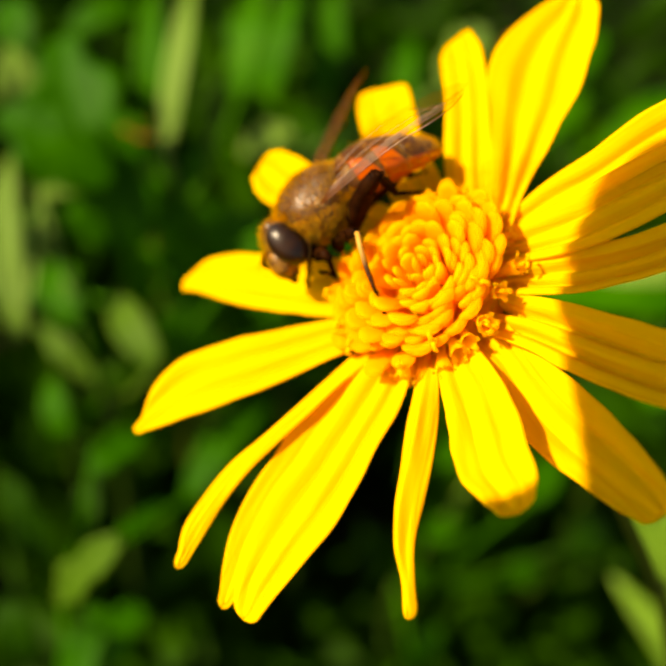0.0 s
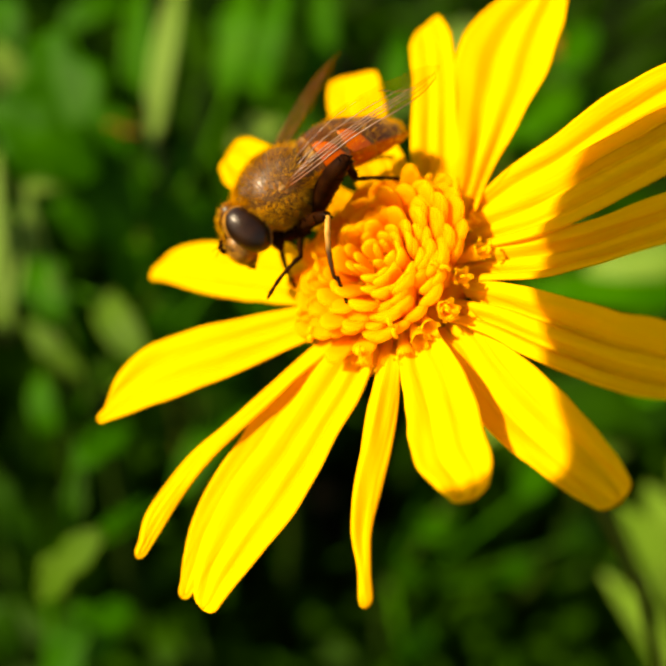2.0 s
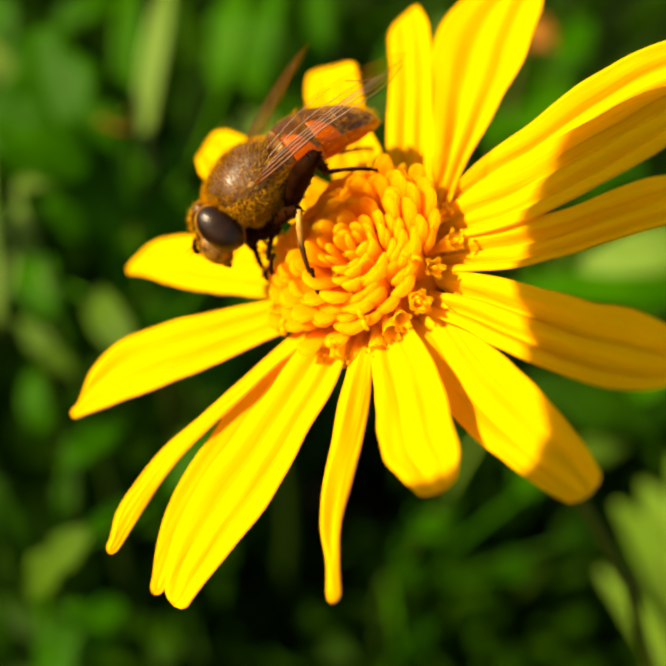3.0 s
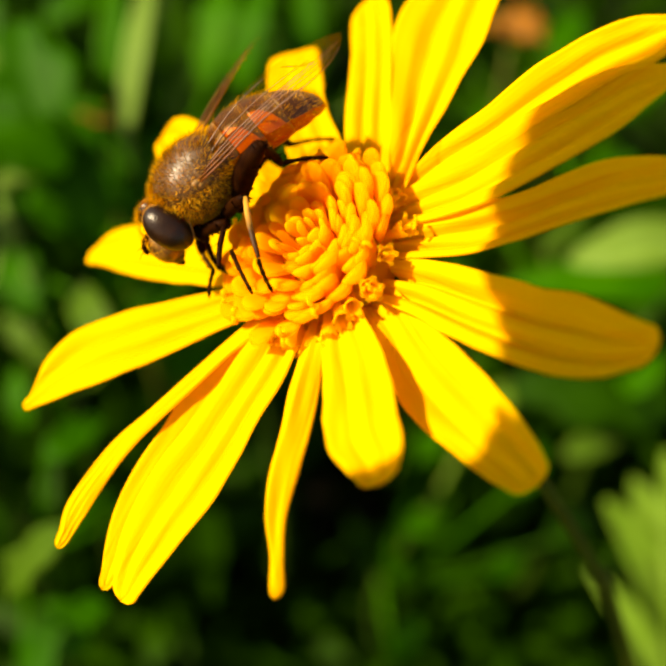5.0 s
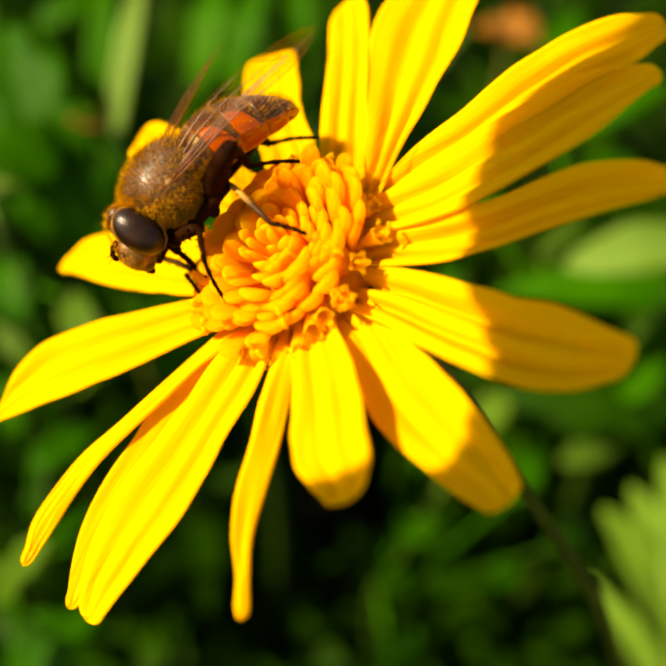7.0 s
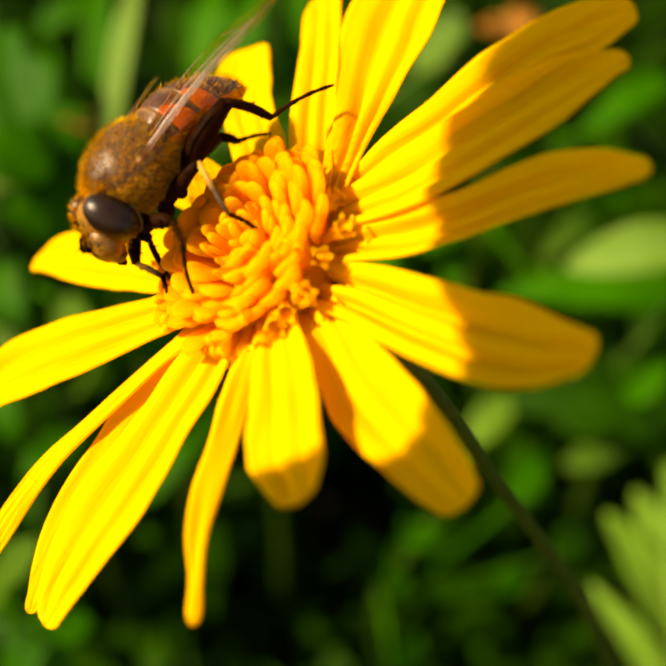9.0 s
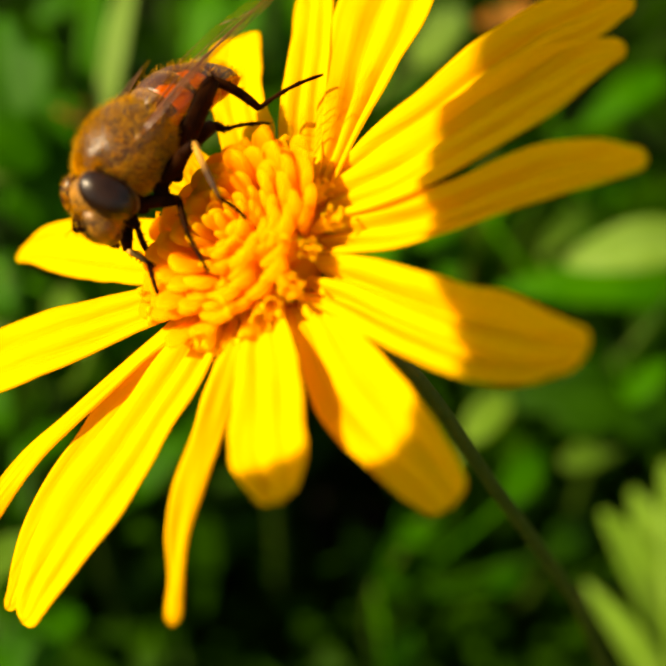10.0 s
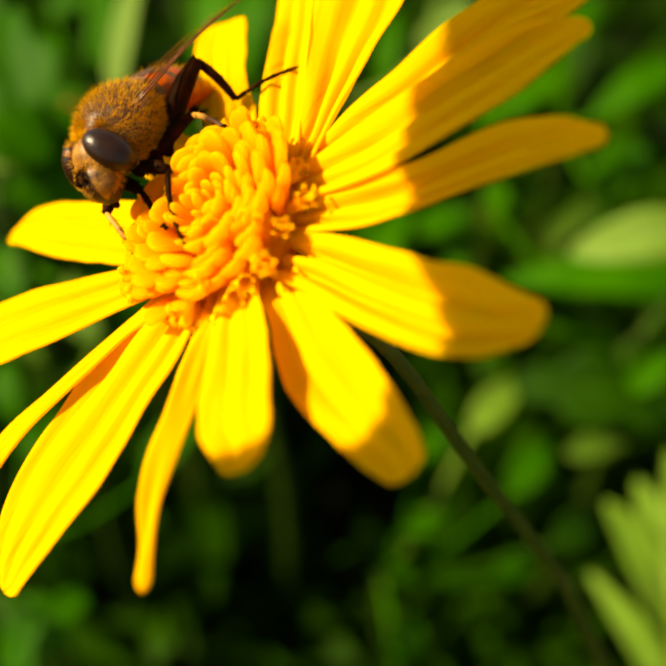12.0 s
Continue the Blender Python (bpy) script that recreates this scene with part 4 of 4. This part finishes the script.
# Added filler, mostly hidden by the daisy, that blocks sun from the undergrowth.
plant_j = weed((-0.014, 0.099, 0.000), (-0.014, 0.069, 0.178))
leaf(plant_j, (-0.024, 0.070, 0.183), (-0.030, 0.069, 0.196), 11, leaf_mid, 2)
leaf(plant_j, (-0.018, 0.077, 0.182), (-0.025, 0.077, 0.197), 12, leaf_mid, 2)
leaf(plant_j, (-0.014, 0.067, 0.180), (-0.009, 0.077, 0.190), 12, leaf_mid, 2)
leaf(plant_j, (-0.009, 0.074, 0.179), (-0.001, 0.083, 0.188), 12, leaf_mid, 2)
leaf(plant_j, (-0.023, 0.061, 0.181), (-0.032, 0.060, 0.187), 10, leaf_dark, 2)
leaf(plant_j, (-0.005, 0.068, 0.174), (0.007, 0.077, 0.182), 12, leaf_mid, 2)
leaf(plant_j, (-0.017, 0.062, 0.175), (-0.025, 0.058, 0.177), 9, leaf_dark, 2)
leaf(plant_j, (0.002, 0.074, 0.173), (0.014, 0.087, 0.185), 12, leaf_mid, 2)


def bloom(center, size, drop):
    """A small far orange flower on a thin stalk."""
    c = Vector(center)
    ob = new("orange_flower", mesh_of("orange_flower", *tube([c - Vector((0.004, -0.02, drop)), c - Vector((0.002, -0.012, drop * 0.5)), c], [0.0009, 0.0008, 0.0006], 7), stem_green))
    for k in range(9):
        a = math.tau * k / 9
        out = Vector((math.cos(a), math.sin(a) * 0.7, 0.35 + 0.25 * math.sin(a * 2))).normalized()
        verts, faces, uv = blade(c + out * 0.1 * size, c + out * size, 450 * size, 0, c)
        part("petal", mesh_of("petal", verts, faces, orange_bloom, True, uv), ob)
    part("disc", mesh_of("disc", *ball(c, (size * 0.35, size * 0.35, size * 0.25), 12, 8, 0.1), orange_bloom), ob)
    return tagged(ob, "small orange flower among the green leaves", "flower", "orange flowers")


bloom((-0.0311, 0.0660, 0.2179), 0.0024, 0.205)
bloom((0.030, 0.100, 0.213), 0.0055, 0.205)


def build_shade_weed():
    """A weed that overhangs the daisy on its sunny side: a broad leaf and a pointed one shade the ends of its petals."""
    up = Vector((0, 0, 1))
    top = Vector((0.020, -0.052, 0.0))
    root = top + FLOWER.to_3x3().inverted() @ Vector((0.01, -0.01, -0.30))
    pts = [root.lerp(top, i / 13) for i in range(14)]
    ob = new("overhanging_weed", mesh_of("overhanging_weed", *tube(pts, [0.002 - 0.001 * i / 13 for i in range(14)], 8), stem_green))

    def broad(y):
        inset = 5.5 * max(0.0, (y + 4) / 9) ** 2 if y < 5 else 5.5 + 10.5 * (1 - math.sqrt(max(0.0, 1 - (y - 5) ** 2)))
        half = 16 - inset - 8 * max(0.0, (-30 - y) / 18)
        return half, half

    def pointed(y):
        narrow = 3 * max(0.0, (-22 - y) / 18)
        lobe = 0.5 * -y + 0.6 * max(0.0, -y - 2) + 4 * min(1.0, max(0.0, (-y - 3) / 0.7))
        return min(6.8, lobe) - narrow, min(6.5, 0.98 * -y) - narrow

    made = []
    for shape, middle, far, tip in ((broad, 16, -48, 6), (pointed, 0, -40, 0)):
        rows, uvs = [], []
        for i in range(44):
            s = 1 - (1 - i / 43) ** 1.5
            y = far + (tip - far) * s
            left, right = (max(0.05, half) for half in shape(y))
            rows.append([(Vector((middle + x, y, 0.02 * abs(x))) * MM, up) for x in (-left, -0.5 * left, 0, 0.5 * right, right)])
            uvs.append([(s, 0.5 + 0.5 * v) for v in (-1, -0.5, 0, 0.5, 1)])
        verts, faces, uv = sheet(rows, 0.25 * MM, uvs)
        base = Vector((middle, far, 0)) * MM
        tv, tf = tube([top if shape is broad else base - Vector((0, 0.01, 0)), base], [0.6 * MM, 0.4 * MM], 6)
        n = len(verts)
        me = mesh_of("leaf", verts + tv, faces + [tuple(k + n for k in f) for f in tf], leaf_dark, True, uv + [(0.5, 0.5)] * len(tv))
        made.append(part("leaf", me, ob))
    return made[1], tagged(ob, "green weed with broad leaves that overhang the daisy", "plant")


shade_leaf, shade_weed = build_shade_weed()
SHADE = Matrix.Translation(SUN.normalized() * 0.08) @ FLOWER


def build_undergrowth():
    """Low leaves that cover the soil behind and around the daisy."""
    rng = random.Random(9)
    verts, faces, uvs = [], [], []
    for i in range(16000):
        far = rng.random() ** 1.5
        a = rng.uniform(0, math.tau)
        r = 0.03 + 1.0 * far
        p = Vector((r * math.cos(a), 0.10 + r * math.sin(a), 0))
        high = 0.05 + 0.10 * min(1, max(0, (p.y - 0.02) / 0.12)) + 0.05 * min(1, max(0, (0.02 - p.x) / 0.1)) * (p.y > 0.03)
        if p.y < 0.09 and p.x > -0.03:
            high = 0.08
        p.z = high * rng.uniform(0.1, 1) ** 0.7
        d = Vector((rng.gauss(0, 0.6), rng.gauss(0, 0.6), rng.uniform(0.2, 1.2))).normalized()
        lat = d.orthogonal().normalized()
        lat = Matrix.Rotation(rng.uniform(0, math.tau), 3, d) @ lat
        length, w = rng.uniform(0.015, 0.05), rng.uniform(0.002, 0.0055)
        nn = lat.cross(d)
        n = len(verts)
        for s, f in ((0, 0.25), (0.3, 0.9), (0.65, 0.85), (1, 0.05)):
            c = p + d * length * s - Vector((0, 0, 0.35 * length * s * s))
            verts += [c - lat * w * f, c + nn * 0.3 * w * f * -1, c + lat * w * f]
            uvs += [(s, 0.1), (s, 0.5), (s, 0.9)]
        for k in range(3):
            for j in range(2):
                q = n + 3 * k + j
                faces.append((q, q + 1, q + 4, q + 3))
    ob = new("undergrowth", mesh_of("undergrowth", verts, faces, undergrowth_shaded, True, uvs))
    return tagged(ob, "low dense undergrowth covering the soil, its green darkened for shade", "undergrowth", kind="stuff")


build_undergrowth()


# ---- what moves ----
def chain(key, knee, ankle, toe):
    """Poses of thigh, shin and foot in the insect's space from where knee, ankle and toe should be."""
    hip, l1, l2, l3, *_ = legs[key]
    up = Vector((0, 0, 1)) if not key.endswith("x") else Vector((1, 0, 0))
    start, ankle = Vector(hip), Vector(ankle)
    reach = ankle - start
    if reach.length > 0.98 * (l1 + l2):
        reach = reach.normalized() * 0.98 * (l1 + l2)
        ankle = start + reach
    along = (l1 * l1 - l2 * l2 + reach.length_squared) / (2 * reach.length)
    high = math.sqrt(max(0.0, l1 * l1 - along * along))
    bend = Vector(knee) - start
    bend = (bend - reach.normalized() * bend.dot(reach.normalized())).normalized()
    knee = start + reach.normalized() * along + bend * high
    out = []
    for want, length in ((knee, l1), (ankle, l2), (toe, l3)):
        end = start + (Vector(want) - start).normalized() * length
        out.append(aim(start, end, up))
        start = end
    return out


def motions():
    walk(fly, [
        (0, pose(-0.00681, 0.00530, 0.25196, 31.97, 21.79, -153.31)),
        (1.5, pose(-0.00695, 0.00439, 0.25289, 25.43, 17.63, -150.67)),
        (2.5, pose(-0.00686, 0.00347, 0.25339, 26.01, 20.32, -150.42)),
        (4.5, pose(-0.00707, 0.00310, 0.25283, 22.56, 24.49, -147.24)),
        (5.5, pose(-0.00710, 0.00242, 0.25339, 22.05, 27.23, -150.37)),
        (6.5, pose(-0.00687, 0.00280, 0.25329, 26.79, 20.67, -144.57)),
        (8.5, pose(-0.00711, 0.00183, 0.25361, 26.89, 19.79, -134.72)),
        (9, pose(-0.00666, 0.00244, 0.25401, 29.31, 13.74, -125.55)),
        (9.5, pose(-0.00639, 0.00292, 0.25385, 30.32, 7.67, -117.19)),
        (10, pose(-0.00605, 0.00245, 0.25446, 29.08, 8.39, -121.71)),
        (10.5, pose(-0.00636, 0.00213, 0.25421, 25.09, 11.28, -122.07)),
        (11, pose(-0.00645, 0.00262, 0.25387, 25.81, 11.84, -121.36)),
        (11.5, pose(-0.00619, 0.00413, 0.25309, 37.99, -2.15, -113.47)),
        (12, pose(-0.00608, 0.00511, 0.25307, 36.84, -8.97, -110.75)),
    ])
    near, far = (-0.1, 2.0, 1.0), (-0.1, -2.0, 1.0)
    walk(wings[0], [(t, aim(near, tip, (0.05, 0.32, 0.94) if t < 9 else (0.0, 0.10, 0.99))) for t, tip in (
        (0, (-11.3, 5.4, 2.9)), (1.5, (-11.0, 5.7, 3.5)), (2.5, (-10.8, 5.3, 2.9)), (4.5, (-11.0, 4.5, 3.1)), (5.5, (-10.9, 3.9, 2.6)), (6.5, (-10.8, 5.1, 3.2)),
        (8.5, (-10.4, 6.2, 3.5)), (9, (-9.7, 6.4, 3.3)), (9.5, (-9.5, 6.0, 2.8)), (10.5, (-10.1, 4.2, 2.6)), (11, (-10.1, 4.2, 2.6)), (12, (-9.7, 5.4, 2.8)))])
    walk(wings[1], [(t, aim(far, tip, (0.55, 0.07, 0.78))) for t, tip in (
        (0, (-8.3, -7.1, 4.7)), (1.5, (-8.8, -7.0, 3.8)), (2.5, (-8.7, -7.3, 3.5)), (4.5, (-8.8, -7.3, 2.9)), (5.5, (-8.3, -8.3, 1.9)), (6.5, (-8.6, -7.6, 3.0)),
        (8.5, (-8.6, -8.0, 1.5)), (9, (-8.4, -8.2, 0.9)), (9.5, (-8.7, -7.7, 1.3)), (12, (-9.0, -7.0, 0.8)))])
    # time, then where the broad leaf's corner sways to and its turn in degrees, then where the pointed leaf's tip sways to, in millimetres
    sway = ((0, 7.7, 0.4, 0, 9.7, -11.3), (2.5, 8.5, -0.4, 4, 10.0, -11.5), (5.5, 9.7, -0.6, 7, 10.1, -11.3), (6.5, 9.8, -0.2, 8, 10.2, -11.0),
            (8.5, 9.9, 1.0, 10, 10.2, -10.0), (9, 10.0, 1.2, 10, 10.2, -10.0), (10.5, 10.3, 1.5, 11, 10.4, -10.5), (12, 10.6, 2.0, 12, 10.7, -11.0))
    for_weed, for_leaf = [], []
    for t, cx, cy, turned, px, py in sway:
        placed = Matrix.Translation(Vector((cx * MM, cy * MM, 0))) @ Matrix.Rotation(radians(turned), 4, "Z")
        for_weed.append((t, SHADE @ placed))
        for_leaf.append((t, placed.inverted() @ Matrix.Translation(Vector((px * MM, py * MM, -0.0006)))))
    walk(shade_weed, for_weed)
    walk(shade_leaf, for_leaf)

    def pace(key, rows):
        """Key one leg from where its knee, ankle and toe are at each time."""
        poses = [(t, chain(key, *joints)) for t, *joints in rows]
        for k, piece in enumerate(legs[key][4:]):
            walk(piece, [(t, some[k]) for t, some in poses])

    pace("front_left", [
        (0, (1.2, 3.1, -1.8), (1.3, 1.5, -3.8), (2.2, 4.1, -2.2)),
        (1.5, (0.2, 2.7, -1.9), (1.1, 5.0, -2.0), (2.1, 2.9, -4.1)),
        (2.5, (0.2, -0.1, -3.2), (1.1, 2.2, -3.2), (2.1, 5.2, -2.8)),
        (4.5, (0.0, 2.4, -1.2), (1.1, 1.7, -3.4), (1.9, 4.8, -3.3)),
        (5.5, (0.0, 2.4, -2.4), (0.5, 4.9, -2.5), (1.0, 6.1, -5.5)),
        (6.5, (0.2, 2.7, -1.9), (1.1, 4.9, -2.4), (1.6, 4.2, -5.5)),
        (8.5, (0.6, 2.9, -2.0), (1.3, 5.2, -2.1), (1.8, 4.5, -5.1)),
        (9, (1.0, 3.0, -2.2), (2.2, 5.2, -2.6), (3.2, 4.1, -5.4)),
        (9.5, (1.7, 3.1, -1.7), (1.4, 2.0, -3.9), (3.8, 4.0, -4.3)),
        (10, (-0.2, 1.7, -3.0), (1.5, 3.3, -3.9), (3.2, 5.7, -5.2)),
        (10.5, (0.5, 2.9, -1.9), (1.8, 4.3, -3.6), (1.0, 2.9, -6.2)),
        (11, (0.5, 2.8, -2.1), (1.4, 3.2, -4.4), (2.7, 6.1, -4.6)),
        (11.5, (1.1, 2.8, -2.9), (2.9, 3.1, -4.6), (5.0, 5.2, -5.6)),
        (12, (1.6, 2.9, -2.8), (3.2, 2.8, -4.7), (5.5, 4.4, -6.2)),
    ])
    pace("front_right", [
        (0, (1.7, 0.9, -1.6), (2.4, -0.9, -3.2), (3.1, 1.0, -3.5)),
        (1.5, (1.3, 0.9, -2.1), (1.6, -0.3, -4.2), (1.9, 1.6, -5.0)),
        (2.5, (1.8, 0.7, -2.8), (1.9, -0.9, -4.7), (2.3, 1.1, -4.9)),
        (4.5, (1.3, 0.8, -2.4), (1.7, 0.6, -4.8), (1.8, 2.5, -4.4)),
        (5.5, (1.8, 0.7, -2.7), (2.1, -0.7, -4.7), (1.9, 1.4, -4.6)),
        (6.5, (1.7, 0.7, -2.9), (1.3, -0.4, -5.0), (1.4, 1.6, -4.6)),
        (8.5, (2.0, 0.8, -2.4), (1.7, 0.0, -4.7), (1.9, 2.0, -4.8)),
        (9, (1.8, 0.7, -2.8), (2.0, -0.1, -5.1), (2.8, 1.8, -4.8)),
        (9.5, (1.9, 0.7, -2.7), (2.3, 0.9, -5.1), (3.5, 2.6, -4.6)),
        (10, (2.2, 0.6, -2.8), (2.2, -0.4, -5.0), (3.3, 1.3, -4.7)),
        (10.5, (2.0, 0.7, -2.6), (2.3, 0.7, -5.1), (3.2, 2.5, -4.7)),
        (11, (2.3, 0.6, -2.6), (2.4, 0.5, -5.1), (3.3, 2.3, -4.5)),
        (11.5, (2.2, 0.5, -2.8), (3.0, 1.4, -5.0), (4.3, 2.9, -4.9)),
        (12, (1.9, 0.5, -3.0), (2.9, 1.5, -5.0), (4.4, 2.9, -5.2)),
    ])
    pace("middle_left", [
        (0, (-1.0, 4.3, -1.1), (0.1, 5.5, -4.6), (0.5, 6.7, -6.1)),
        (1.5, (-1.3, 4.1, -1.2), (0.2, 5.5, -4.2), (0.6, 6.8, -5.6)),
        (2.5, (-1.3, 4.2, -1.3), (-0.1, 4.0, -4.7), (0.5, 5.3, -6.0)),
        (4.5, (-1.6, 3.8, -0.8), (0.0, 6.3, -2.9), (0.5, 6.7, -4.7)),
        (5.5, (-1.8, 3.8, -1.1), (-0.5, 6.5, -3.1), (0.1, 7.0, -5.0)),
        (6.5, (-2.6, 2.9, -1.0), (-2.6, 5.9, -3.2), (-3.4, 7.2, -4.3)),
        (8.5, (-2.2, 3.3, -0.8), (-1.8, 6.5, -2.7), (-2.6, 7.0, -4.4)),
        (9, (-2.0, 3.6, -0.9), (-0.3, 6.1, -3.0), (-1.0, 6.2, -4.8)),
        (9.5, (-1.5, 3.9, -0.8), (0.6, 5.8, -3.1), (0.0, 5.8, -4.9)),
        (10, (-1.6, 3.8, -0.7), (0.4, 6.0, -2.8), (-0.2, 6.0, -4.7)),
        (10.5, (-2.1, 3.4, -0.7), (-0.3, 6.0, -2.6), (-0.9, 5.8, -4.4)),
        (11, (-2.1, 3.4, -0.7), (-0.2, 5.9, -2.7), (-0.8, 5.8, -4.5)),
        (11.5, (-0.8, 4.3, -1.2), (1.8, 5.8, -3.3), (2.5, 6.8, -4.9)),
        (12, (-2.6, 3.0, -1.2), (-0.7, 5.9, -2.5), (-2.3, 5.3, -3.5)),
    ])
    pace("middle_right", [
        (0, (1.5, -3.0, -2.5), (0.5, -2.0, -3.5), (0.0, -2.5, -5.0)),
        (2.5, (1.5, -3.0, -2.5), (0.5, -2.0, -3.5), (0.0, -2.5, -5.0)),
        (4.5, (2.6, -2.1, -3.7), (2.7, 0.3, -4.0), (3.0, -0.3, -5.6)),
        (5.5, (2.1, -1.9, -4.2), (2.1, 0.4, -4.7), (1.9, 2.1, -4.5)),
        (6.5, (2.3, -2.5, -3.7), (2.2, -0.3, -4.5), (2.4, 1.2, -5.4)),
        (8.5, (2.7, 0.5, -2.9), (1.8, -0.6, -4.8), (1.7, -1.0, -6.5)),
        (9, (2.5, -1.5, -4.0), (2.6, 0.6, -4.9), (3.6, 1.7, -5.8)),
        (9.5, (2.4, -1.4, -4.1), (2.9, 0.8, -4.6), (4.1, 1.2, -5.8)),
        (10, (2.5, -1.5, -4.1), (3.0, 0.7, -4.6), (4.0, 1.3, -5.9)),
        (10.5, (2.3, -1.6, -4.1), (2.4, 0.7, -4.6), (3.4, 1.1, -6.0)),
        (11, (2.5, -1.1, -4.1), (2.9, 1.2, -4.4), (3.5, 1.0, -6.0)),
        (11.5, (3.2, -1.2, -3.1), (3.9, 0.5, -4.6), (4.9, 0.9, -5.8)),
        (12, (3.3, -1.3, -3.0), (3.8, -0.6, -5.2), (4.7, -0.3, -6.6)),
    ])
    pace("hind_left", [
        (0, (-3.5, 5.0, 1.2), (-4.4, 2.9, -1.0), (-7.6, 2.4, -3.5)),
        (1.5, (-3.7, 4.6, 1.4), (-4.3, 2.6, -0.8), (-7.7, 2.4, -3.3)),
        (2.5, (-3.5, 5.0, 1.1), (-4.0, 2.6, -0.8), (-7.4, 2.5, -3.2)),
        (4.5, (-3.9, 4.6, 1.3), (-4.4, 2.6, -1.0), (-7.7, 2.2, -3.5)),
        (5.5, (-4.0, 4.7, 1.0), (-4.5, 2.6, -1.2), (-7.5, 1.4, -3.8)),
        (6.5, (-3.4, 5.0, 1.2), (-4.0, 2.8, -0.9), (-7.3, 2.1, -3.3)),
        (8.5, (-3.4, 5.0, 1.2), (-4.2, 3.3, -1.3), (-7.4, 2.8, -3.8)),
        (9, (-5.6, 3.5, 0.3), (-7.4, 3.2, -2.2), (-11.3, 4.5, -3.1)),
        (9.5, (-5.6, 3.3, 0.5), (-7.1, 3.5, -2.3), (-10.5, 5.8, -3.0)),
        (10, (-5.8, 2.3, 0.6), (-7.2, 2.6, -2.2), (-10.9, 4.4, -2.8)),
        (10.5, (-5.6, 2.9, 0.6), (-7.3, 3.1, -2.0), (-11.0, 4.8, -2.7)),
        (11, (-5.0, 3.7, 0.9), (-6.7, 3.8, -1.7), (-10.5, 5.2, -2.5)),
        (11.5, (-4.8, 3.8, 1.1), (-5.9, 4.1, -1.8), (-9.0, 6.7, -2.6)),
        (12, (-4.9, 3.6, 1.1), (-5.5, 4.1, -1.9), (-7.9, 7.5, -2.3)),
    ])
    pace("hind_right", [
        (0, (-6.0, -0.0, -0.7), (-6.5, -1.1, -1.5), (-8.8, -2.3, -2.8)),
        (2.5, (-6.0, -1.6, -0.9), (-6.5, -2.4, -1.9), (-8.9, -2.9, -3.4)),
        (5.5, (-5.8, -3.0, -1.9), (-6.2, -3.8, -3.0), (-8.6, -2.5, -4.2)),
        (6.5, (-6.1, -2.1, -1.2), (-6.8, -2.9, -2.2), (-9.0, -1.3, -3.3)),
        (8.5, (-6.2, -0.8, -1.6), (-7.1, -1.3, -2.7), (-9.6, -1.0, -4.2)),
        (9, (-6.2, -0.9, -2.2), (-7.1, -1.0, -3.2), (-9.6, -0.6, -4.7)),
        (9.5, (-6.1, -0.1, -2.0), (-7.2, 0.1, -2.9), (-8.9, 2.3, -4.1)),
        (10, (-6.2, -0.8, -2.2), (-7.2, -1.3, -3.0), (-8.2, 1.3, -3.7)),
        (10.5, (-6.2, -0.8, -2.2), (-7.2, -0.9, -3.3), (-8.6, 1.5, -4.0)),
        (12, (-5.8, 0.1, -0.3), (-6.1, 0.8, -1.5), (-8.7, 1.5, -2.6)),
    ])


motions()
